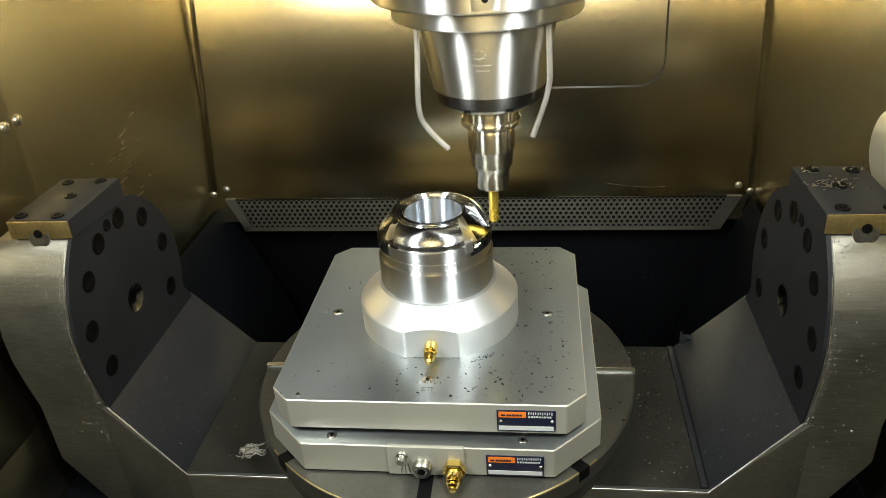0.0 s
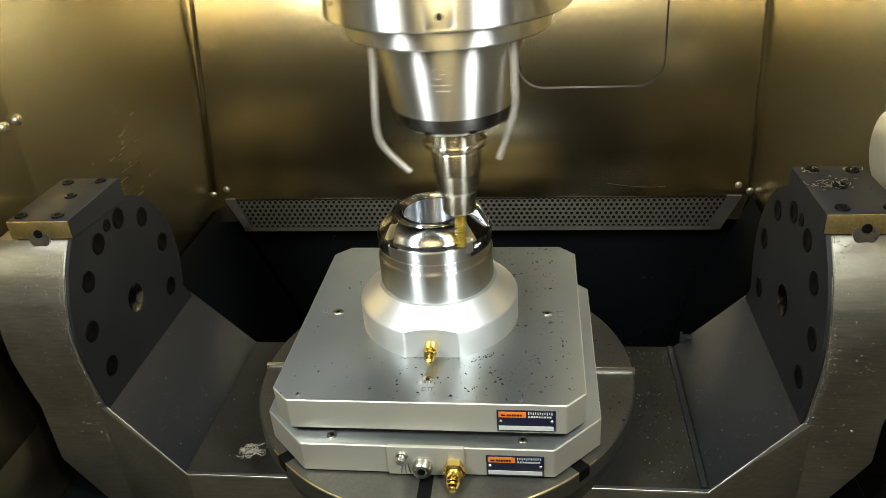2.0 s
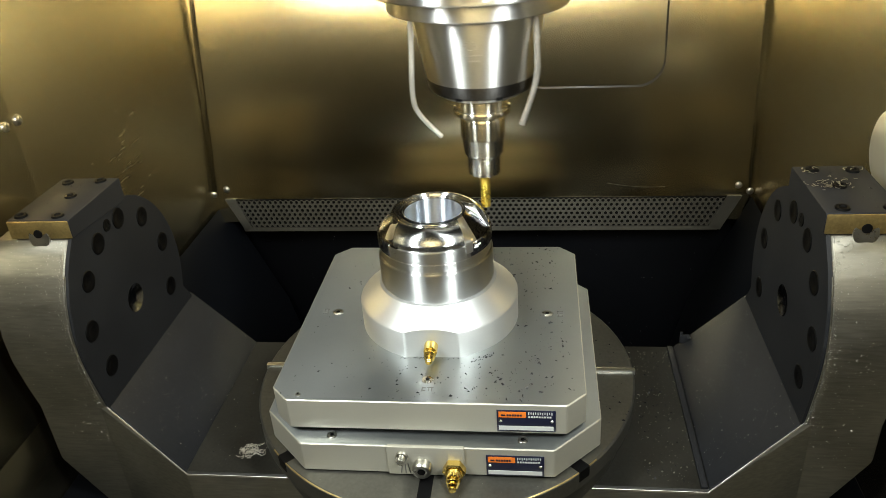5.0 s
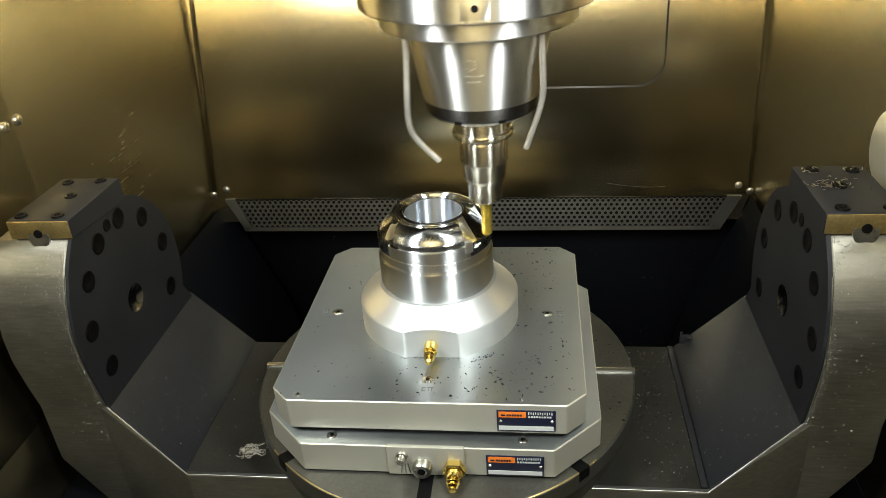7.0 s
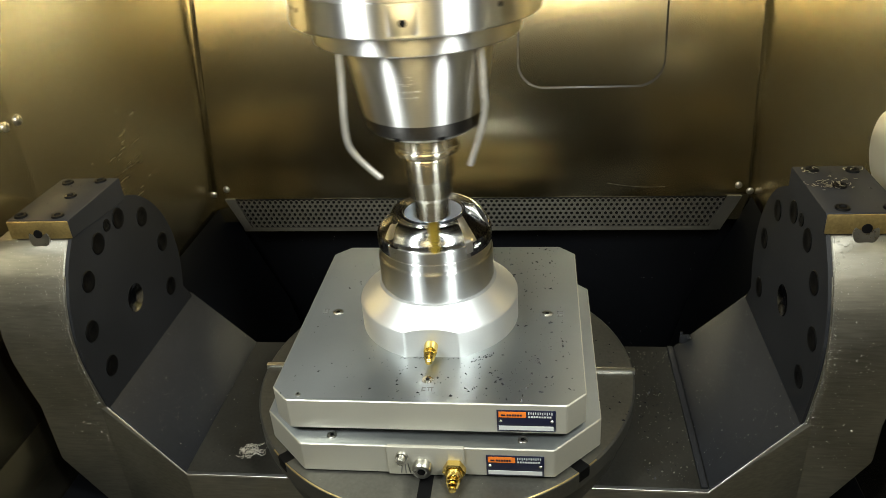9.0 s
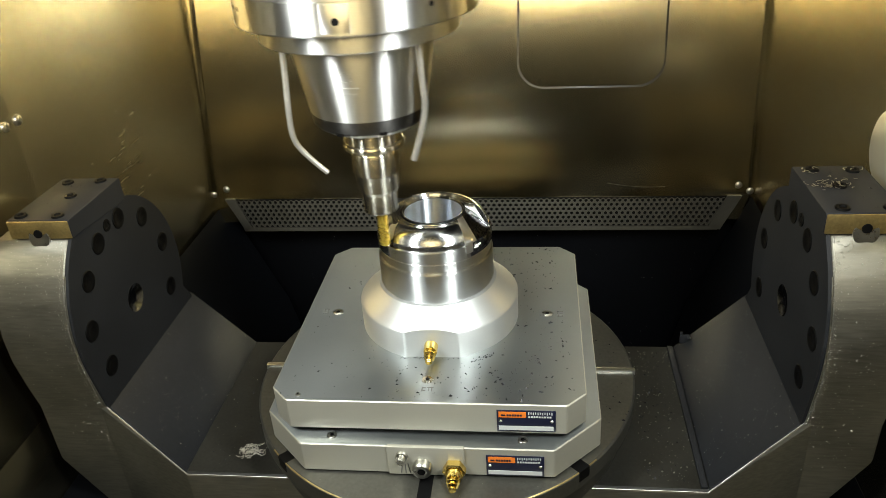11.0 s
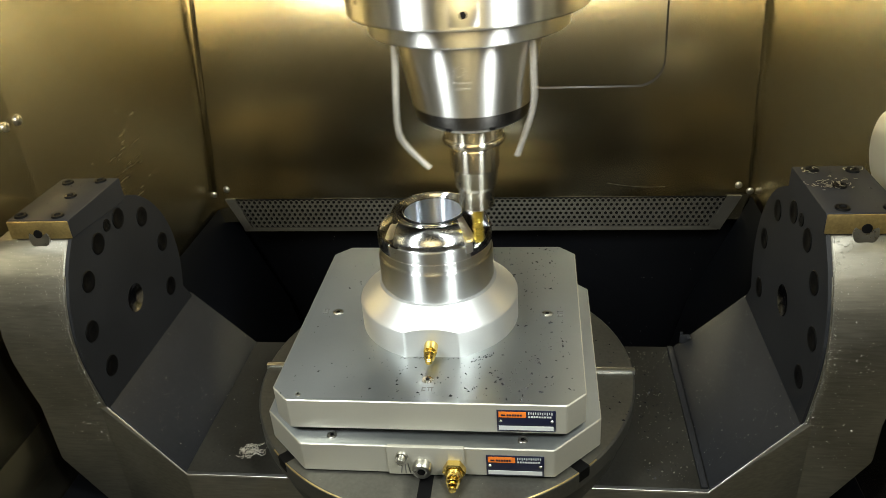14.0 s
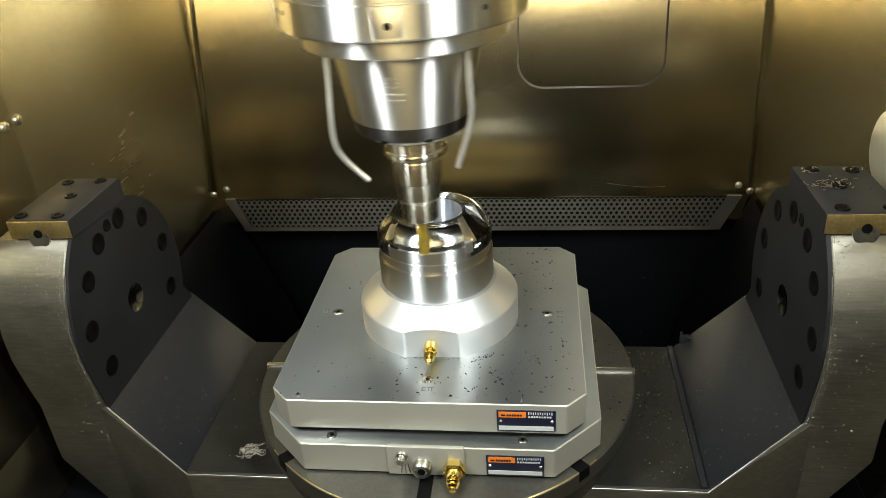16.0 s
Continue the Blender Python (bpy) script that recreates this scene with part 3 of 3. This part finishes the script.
part("nose_ring", lathe([(0, 0.2405), (0.0460, 0.2405), (0.0478, 0.2414), (0.0500, 0.2440), (0.0514, 0.2536), (0.0514, 0.2542), (0, 0.2542)], 128), M_RING, spindle, "black oxide nose ring")
part("nose_lip", lathe([(0, 0.2362), (0.0390, 0.2362), (0.0408, 0.2370), (0.0450, 0.2398), (0.0455, 0.2408), (0, 0.2408)], 96), M_SPINDLE, spindle, "bright steel lip")
part("coolant_nozzle", tube([(-0.0575, -0.042, 0.322), (-0.0580, -0.042, 0.300), (-0.0600, -0.042, 0.270), (-0.0610, -0.041, 0.249), (-0.0600, -0.039, 0.235), (-0.0555, -0.036, 0.2245), (-0.0480, -0.033, 0.2135), (-0.0380, -0.030, 0.2015)], 0.0024), M_NOZZLE, spindle, "bent steel coolant nozzle")
part("coolant_nozzle", tube([(0.0535, -0.036, 0.322), (0.0540, -0.034, 0.300), (0.0545, -0.032, 0.275), (0.0545, -0.028, 0.262), (0.0515, -0.026, 0.246), (0.0460, -0.023, 0.228), (0.0395, -0.021, 0.2085)], 0.0026), M_NOZZLE, spindle, "bent steel coolant nozzle")
holder = part("tool_holder", lathe([(0, 0.1505), (0.0156, 0.1505), (0.0162, 0.1513), (0.0164, 0.1690), (0.0172, 0.1702), (0.0194, 0.1730), (0.0198, 0.1745), (0.0206, 0.1896), (0.0210, 0.1902), (0.0222, 0.1910), (0.0222, 0.2105), (0.0217, 0.2122), (0.0212, 0.2126), (0.0212, 0.2145), (0.0268, 0.2150), (0.0281, 0.2160), (0.0284, 0.2175), (0.0284, 0.2195), (0.0278, 0.2208), (0.0264, 0.2216), (0.0261, 0.2230), (0.0262, 0.2340), (0.0256, 0.2364), (0, 0.2364)], 96), M_HOLDER, spindle, "stepped polished tool holder")


def cutter():
    bm = bmesh.new()
    n, rings = 24, []
    levels = [0.112 + 0.001 * i for i in range(22)] + [0.1335, 0.152]
    for z in levels:
        ring = []
        for k in range(n):
            a = 2 * math.pi * k / n
            r = 0.0050
            if z < 0.1335:
                r = 0.0050 - 0.0005 * max(0.0, math.cos(4 * (a - z * 160))) ** 2
            if z < 0.1125:
                r *= 0.9
            ring.append(bm.verts.new((r * math.cos(a), r * math.sin(a), z)))
        rings.append(ring)
    for a, b in zip(rings, rings[1:]):
        for k in range(n):
            bm.faces.new((a[k], a[(k + 1) % n], b[(k + 1) % n], b[k]))
    bm.faces.new(rings[0][::-1]), bm.faces.new(rings[-1])
    part("cutter", bm, M_GOLD, holder, "gold coated end mill")


cutter()

# ---- details on plates ----


def hole_screw(parent, x, y, z, r, label="screw in a countersunk hole"):
    ob = part("screw", moved(lathe([(0, 0.0002), (r * 0.35, 0.0002), (r * 0.42, 0.0011), (r * 0.62, 0.0011), (r * 0.70, 0.0003), (r * 0.92, 0.0007), (r, 0.0), (r, -0.001), (0, -0.001)], 24), pose(x, y, z)), M_SCREW, parent, label)
    part("socket", moved(lathe([(0, 0.0012), (r * 0.36, 0.0012), (r * 0.36, 0.0), (0, 0)], 6), pose(x, y, z)), M_HOLE, ob)


for x, y in ((-0.1153, 0.0), (0.1153, 0.0), (0.0, -0.1153)):
    hole_screw(upper, x, y, 0.0385, 0.0058)
hole_screw(upper, -0.122, -0.141, 0.0385, 0.0026)
for x in (-0.092, 0.091):
    hole_screw(lower, x, -0.1497, 0.034, 0.0052)


def marks(x, y, turn):
    """Two stamped signs that nobody can read, as bars."""
    for dx, dy, w, h in ((-0.0045, 0, 0.0012, 0.006), (-0.0028, -0.002, 0.0028, 0.001), (-0.0028, 0.002, 0.0028, 0.001), (0.003, 0.0026, 0.006, 0.001), (0.0018, -0.0004, 0.001, 0.005), (0.0046, -0.0004, 0.001, 0.005)):
        part("stamped_mark", moved(box(dx - w / 2, dx + w / 2, dy - h / 2, dy + h / 2, -0.0004, 0.0003), pose(x, y, 0.0385, 0, 0, turn)), M_MARK_GAP, upper)


marks(0.001, -0.1295, 0), marks(-0.129, 0.001, -90), marks(0.129, -0.001, 90)


def nameplate(parent, x, y, z):
    """Navy plate with an orange field, printed bars and a blank strip."""
    w, h = 0.054, 0.0250
    pl = part("nameplate", box(x, x + w, y - 0.0010, y + 0.0002, z - h, z, 0.0004), M_LABEL, parent, "navy maker's plate with orange field")

    def bar(name, x0, x1, z0, z1, m, d=0.0013):
        part(name, box(x + x0, x + x1, y - d, y - 0.0006, z - z1, z - z0), m, pl)
    bar("orange_field", 0.0018, 0.0270, 0.0014, 0.0080, M_ORANGE)
    bar("blank_strip", 0.0018, 0.0520, 0.0182, 0.0230, M_WHITE)
    for k in range(11):
        bar("tick", 0.0290 + k * 0.0021, 0.0299 + k * 0.0021, 0.0016, 0.0046 - 0.0008 * (k % 2), M_WHITE)
    bar("dark_sign", 0.0042, 0.0078, 0.0045, 0.0062, M_LABEL, 0.0016)
    for k in range(6):
        bar("dark_sign", 0.0092 + k * 0.0024, 0.0110 + k * 0.0024, 0.0042, 0.0063, M_LABEL, 0.0016)
    for k in range(9):
        bar("light_sign", 0.0290 + k * 0.0024, 0.0307 + k * 0.0024, 0.0062, 0.0080, M_WHITE)
    for sx in (0.0035, 0.0505):
        part("rivet", moved(lathe([(0, 0.0010), (0.0010, 0.0008), (0.0016, 0.0), (0, 0)], 14), pose(x + sx, y - 0.0010, z - 0.0125, 90)), M_SCREW, pl)


nameplate(upper, 0.0675, -0.1492, 0.0325)
nameplate(lower, 0.0570, -0.1625, 0.0265)

ins = part("connection_block", box(-0.0365, 0.0365, -0.1645, -0.1600, 0.0003, 0.0345, 0.0006), M_PLATE_SIDE, lower, "lighter steel connection block")
bolt = part("hex_bolt", moved(lathe([(0, 0.009), (0.0036, 0.009), (0.0040, 0.0082), (0.0040, 0.003), (0.0056, 0.0026), (0.0060, 0.0), (0, 0)], 24), pose(-0.0225, -0.1645, 0.0235, 90)), M_SCREW, lower, "steel cap bolt")
sock = part("socket_ring", moved(lathe([(0.0035, 0.0005), (0.0035, 0.0080), (0.0050, 0.0088), (0.0080, 0.0085), (0.0092, 0.0070), (0.0094, 0.0), (0.0, 0.0)], 32), pose(-0.0035, -0.1645, 0.0118, 90)), M_SCREW, lower, "round steel socket")
part("bore", moved(lathe([(0, 0.0086), (0.0040, 0.0086), (0.0040, 0.002), (0, 0.002)], 6), pose(-0.0035, -0.1645, 0.0118, 90)), M_HOLE, sock)
hexa = part("hex_base", moved(lathe([(0, 0.008), (0.0095, 0.008), (0.0112, 0.0065), (0.0112, 0.0), (0, 0)], 6), pose(0.0270, -0.1645, 0.0105, 90)), M_BRASS, lower, "brass hexagon fitting")
nipple("air_nipple", lower, (0.0270, -0.1715, 0.0105), pose(0, 0, 0, 98), 0.66, 1.9, "brass air nipple")
part("arrow_mark", box(-0.0205, -0.0195, -0.1648, -0.1640, 0.002, 0.014), M_MARK_GAP, lower)
part("arrow_mark", moved(box(-0.0005, 0.0005, -0.1648, -0.1640, -0.006, 0.006), pose(-0.0235, 0, 0.0085, 0, 8)), M_MARK_GAP, lower)
part("arrow_mark", moved(box(-0.0005, 0.0005, -0.1648, -0.1640, -0.006, 0.006), pose(-0.0165, 0, 0.0085, 0, -8)), M_MARK_GAP, lower)

# lamp housings on the side walls
for place, length in LAMPS:
    lamp = new("cabin_lamp")
    lamp.matrix_world = look(place, (0, 0, 0.14))
    tagged(lamp, "slim dark cabin lamp on the side wall", "lamp", "cabin lamps")
    part("housing", box(-0.068, 0.068, -length / 2 - 0.01, length / 2 + 0.01, 0.004, 0.022, 0.003), M_PIT, lamp)
    x0, x1 = sorted((place[0] * 1.06, math.copysign(XS, place[0])))
    part("bracket", moved(box(x0, x1, place[1] - 0.03, place[1] + 0.0, place[2], place[2] + 0.05, 0.002), lamp.matrix_world.inverted()), M_PIT, lamp)

# invented housings and hangers for the added fill lamps
for x, power in ROOF:
    lamp = new("roof_fill_lamp")
    lamp.matrix_world = look((x, 0.32, 0.46), (math.copysign(0.46, x), 0.08, 0.30))
    tagged(lamp, "slim dark unseen lamp added under the roof to brighten a side wall", "lamp", "roof lamps")
    part("housing", box(-0.11, 0.11, -0.03, 0.03, 0.004, 0.018, 0.003), M_PIT, lamp)
    part("bracket", moved(box(x - 0.012, x + 0.012, 0.326, 0.350, 0.465, ZC, 0.002), lamp.matrix_world.inverted()), M_PIT, lamp)

# marks and holes on the spindle
for a in (-87, -143, -150, -45, 0, 45, 180):
    big = a == -87
    h = part("flange_hole", moved(lathe([(0, 0.0006), (0.0026 if big else 0.0018, 0.0006), (0.0032 if big else 0.0022, 0.0), (0, 0)], 16), pose(0, 0, 0, 0, 0, a) @ pose(0.1012, 0, 0.3475 if big else 0.3520, 0, 90)), M_HOLE, spindle)
part("flat_pad", moved(box(0.099, 0.1016, -0.011, 0.011, 0.3390, 0.3600, 0.0004), pose(0, 0, 0, 0, 0, -87)), M_SPINDLE, spindle)
for a in (-113, -109, -68, -64, 0, 90, 180):
    part("drive_slot", moved(box(0.046, 0.0497, -0.0014, 0.0014, 0.2406, 0.2444), pose(0, 0, 0, 0, 0, a)), M_HOLE, spindle)


def cone_mark(deg, z, w, h):
    r = 0.0525 + (z - 0.2566) * 0.1664
    part("etched_mark", moved(box(-0.0002, 0.0002, -w / 2, w / 2, -h / 2, h / 2), pose(0, 0, 0, 0, 0, deg) @ pose(r, 0, z, 0, 9.5)), M_ETCH, spindle)


for k in range(8):
    b = radians(45 * k)
    cone_mark(-94 + 4.6 * math.cos(b), 0.2945 + 0.0042 * math.sin(b), 0.0022, 0.0008)
for k in range(6):
    cone_mark(-100 + 3.0 * k, 0.2850, 0.0018, 0.0012)
for k in range(4):
    cone_mark(-96 + 3.0 * k, 0.2800, 0.0018, 0.0011)

# round cover on the side wall
cover = thing("round_cover", (XS, 0.035, 0.165), "round bare steel cover on the side wall", "cover")
part("cap", moved(lathe([(0, 0.024), (0.036, 0.024), (0.0395, 0.022), (0.041, 0.018), (0.041, -0.001), (0, -0.001)], 64), pose(0, 0, 0, 0, -90)), M_ALU, cover)

# low bracket beside the cradle
structure("side_ledge", prism([(-0.46, -0.205), (-0.395, -0.205), (-0.395, -0.62), (-0.46, -0.62)], -0.16, 0.1, "y", 0.002), M_PIT, "dark ledge beside the cradle", "ledge")
structure("side_ledge", prism([(0.46, -0.205), (0.43, -0.205), (0.395, -0.62), (0.46, -0.62)], -0.16, 0.1, "y", 0.002), M_PIT, "dark ledge beside the cradle", "ledge")

# pedestal under the cradle, out of sight
structure("pedestal", box(-0.25, 0.25, -0.09, 0.10, -0.62, -0.231), M_PIT, "dark machine bed under the cradle", "machine bed")

# ---- chips ----


def flakes(name, patches, material, label, seed, lift=0.0003):
    """Loose chips strewn over flat patches: (count, corner, edge, edge, smallest, largest, crowding)."""
    rnd = random.Random(seed)
    bm = bmesh.new()
    for count, o, u, v, smin, smax, crowd in patches:
        o, u, v = Vector(o), Vector(u), Vector(v)
        n = u.cross(v).normalized()
        ux, vx = u.normalized(), v.normalized()
        for _ in range(count):
            p = o + u * (rnd.random() ** crowd) + v * rnd.random() + n * lift
            size = smin + (smax - smin) * rnd.random() ** 3
            t = rnd.random() * math.tau
            a = (ux * math.cos(t) + vx * math.sin(t)) * size
            b = (ux * -math.sin(t) + vx * math.cos(t)) * size * rnd.uniform(0.25, 0.9)
            h = n * size * rnd.uniform(0.15, 0.5)
            k = rnd.uniform(-0.4, 0.4)
            q = [p + a * 0.5, p + b * 0.5 + a * k, p - a * 0.5, p - b * 0.5 - a * k]
            base = [bm.verts.new(w) for w in q]
            top = bm.verts.new(p + h)
            for i in range(4):
                bm.faces.new((base[i], base[(i + 1) % 4], top))
    return tagged(part(name, bm, material, smooth=0), label, "metal chips", kind="stuff")


flakes("dark_chips", [
    (150, (0.02, 0.03, 0), (0.11, 0, 0), (0, 0.115, 0), 0.0010, 0.0048, 1.0),
    (130, (0.055, -0.145, 0), (0.085, 0, 0), (0, 0.16, 0), 0.0010, 0.0050, 1.0),
    (100, (-0.04, -0.145, 0), (0.14, 0, 0), (0, 0.05, 0), 0.0010, 0.0044, 1.0),
    (80, (-0.14, -0.145, 0), (0.10, 0, 0), (0, 0.27, 0), 0.0008, 0.0032, 1.0),
    (25, (-0.09, -0.10, 0), (0.19, 0, 0), (0, 0.03, 0), 0.0008, 0.0030, 1.0),
    (46, (-0.032, -0.0835, 0), (0.062, 0, 0), (0, 0.003, 0), 0.0008, 0.0022, 1.0),
    (26, (0.040, -0.088, 0), (0.022, 0.012, 0), (0, 0.006, 0), 0.0012, 0.0040, 1.0),
], M_DCHIP, "small dark steel chips strewn over the pallet plate", 3)
flakes("dark_chips", [
    (40, (0.16, -0.09, -0.0774), (0.045, 0, 0), (0, 0.19, 0), 0.0010, 0.004, 1.0),
    (170, (0.2125, -0.11, -0.13), (0.055, 0, 0), (0, 0.22, 0), 0.0010, 0.005, 1.0),
    (40, (-0.265, -0.11, -0.13), (0.05, 0, 0), (0, 0.22, 0), 0.0010, 0.004, 1.0),
    (22, (0.362, -0.055, 0.1482), (0.055, 0, 0), (0, 0.09, 0), 0.001, 0.004, 1.0),
    (26, (-0.418, -0.055, 0.1482), (0.055, 0, 0), (0, 0.09, 0), 0.001, 0.003, 1.0),
], M_DCHIP, "dark steel chips on the table, beam and blocks", 5)
RIM = []
for (y0, z0), (y1, z1) in zip(FRONT, FRONT[1:]):
    RIM.append((80, (0.365, y1 - 0.0002, z1), (0.066, 0, 0), (0, y0 - y1, z0 - z1), 0.0005, 0.0022, 2.2))
    RIM.append((80, (-0.367, y0 - 0.0002, z0), (-0.066, 0, 0), (0, y1 - y0, z1 - z0), 0.0005, 0.0020, 2.2))
for (y0, z0), (y1, z1) in zip(FRONT[1:], FRONT[2:]):
    RIM.append((70, (0.3625, y1 - 0.0004, z1), (0.006, 0, 0), (0, y0 - y1, z0 - z1), 0.0005, 0.0016, 2.5))
    RIM.append((70, (-0.3625, y0 - 0.0004, z0), (-0.006, 0, 0), (0, y1 - y0, z1 - z0), 0.0005, 0.0016, 2.5))
flakes("bright_specks", RIM + [
    (260, (-0.2745, 0.12, -0.1298), (-0.086, 0, 0.0652), (0, -0.21, 0), 0.0006, 0.0018, 1.0),
    (320, (0.3605, 0.12, -0.0646), (-0.086, 0, -0.0652), (0, -0.21, 0), 0.0006, 0.0018, 1.0),
    (300, (0.2125, -0.11, -0.13), (0.058, 0, 0), (0, 0.22, 0), 0.0006, 0.0030, 1.0),
    (40, (-0.27, -0.11, -0.13), (0.055, 0, 0), (0, 0.22, 0), 0.0006, 0.0026, 1.0),
    (40, (-0.15, -0.20, -0.0774), (0.30, 0, 0), (0, 0.035, 0), 0.0005, 0.0016, 1.0),
    (40, (-0.412, -0.0970, -0.12), (0.048, 0, 0), (0, 0.0, 0.06), 0.0007, 0.0028, 1.0),
    (50, (0.364, -0.0970, -0.12), (0.048, 0, 0), (0, 0.0, 0.06), 0.0007, 0.0028, 1.0),
    (60, (-0.40, 0.4815, -0.045), (0.80, 0.032, -0.018), (0, 0.056, 0.30), 0.0005, 0.0020, 1.0),
    (130, (-0.40, 0.54, -0.45), (0.80, 0, 0), (0, 0, 0.26), 0.0006, 0.0022, 1.0),
], M_CHIP, "tiny bright steel specks on painted surfaces", 7)


def curls(name, at, spread, count, size, seed, label):
    """A nest of curled shavings."""
    rnd = random.Random(seed)
    bms = []
    for _ in range(count):
        c = Vector(at) + Vector((rnd.gauss(0, spread), rnd.gauss(0, spread * 0.6), abs(rnd.gauss(0, spread * 0.2)) + 0.0008))
        r, a0, tilt = size * rnd.uniform(0.4, 1.0), rnd.random() * 6.28, rnd.uniform(-0.35, 0.35)
        pts = [c + Vector((r * math.cos(a0 + k * 0.45), r * math.sin(a0 + k * 0.45), r * tilt * math.sin(k) * 0.5 + k * 0.0001)) for k in range(rnd.randint(3, 6))]
        bms.append(tube(pts, 0.0003, 4, 1.6))
    return tagged(part(name, joined(*bms), M_CHIP), label, "metal chips", kind="stuff")


curls("curled_shavings", (-0.211, -0.086, -0.130), 0.008, 90, 0.0044, 11, "nest of curled bright steel shavings on the beam")
curls("curled_shavings", (0.378, -0.004, 0.148), 0.010, 34, 0.0042, 12, "curled bright shavings on the arm block")
curls("curled_shavings", (0.412, 0.030, 0.148), 0.005, 6, 0.0060, 13, "curled bright shavings on the arm block")
curls("curled_shavings", (0.369, 0.030, 0.148), 0.005, 6, 0.0060, 14, "curled bright shavings on the arm block")

# cover rail along the foot of one shoulder, with a small angle clip at its end
rail = tagged(part("cover_rail", joined(box(-0.0035, 0.0030, -0.236, 0.0, 0.0, 0.0030, 0.0006), box(-0.0035, -0.0020, -0.236, 0.0, 0.0030, 0.0036, 0.0002)), M_GREY), "thin grey cover rail on the cradle beam", "rail")
rail.location = (0.2700, 0.1180, -0.1299)
clip = tagged(part("corner_clip", joined(box(-0.006, 0.006, -0.0015, 0.0015, 0.0, 0.012, 0.0005), box(-0.006, -0.003, -0.0015, 0.0015, 0.012, 0.016, 0.0005), box(0.002, 0.006, -0.006, 0.0015, 0.009, 0.0115, 0.0004)), M_GREY), "small grey angle clip on the cradle shoulder", "clip")
clip.location = (0.287, 0.117, -0.1210)

# ---- movement ----
# seconds and bearing of the spindle round the workpiece, degrees
BEARINGS = [(0.0, -0.9), (0.5, -106.7), (1.0, 156.0), (1.5, 51.3), (2.0, -57.2), (2.5, -161.2), (3.0, 94.7), (3.5, -12.4), (4.0, -122.7), (4.2, -160.1), (6.3, 124.1), (6.5, 82.8), (7.0, -24.9), (7.5, -129.6), (8.0, 129.8), (8.5, 25.2), (9.0, -81.4), (9.2, -123.1), (11.3, 166.3), (11.5, 123.3), (12.0, 16.7), (12.5, -87.7), (13.0, 173.9), (13.5, 68.5), (14.0, -38.0), (14.5, -142.0), (15.0, 119.9), (15.5, 11.2), (16.0, -91.2)]


def motions():
    rate, radius = -208.3, 0.0625
    ts = [t for t, _ in BEARINGS]
    off = [((a - rate * t + 180) % 360) - 180 for t, a in BEARINGS]
    rows = []
    for i in range(161):
        t = i / 10
        a = radians(rate * t + float(np.interp(t, ts, off)))
        rows.append((t, pose(radius * math.cos(a) - 0.0004, radius * math.sin(a), 0.0018 - 0.00022 * t)))
    walk(spindle, rows)
    walk(holder, [(k / 30, pose(0, 0, 0, 0, 0, -80.0 * k)) for k in range(481)])


motions()
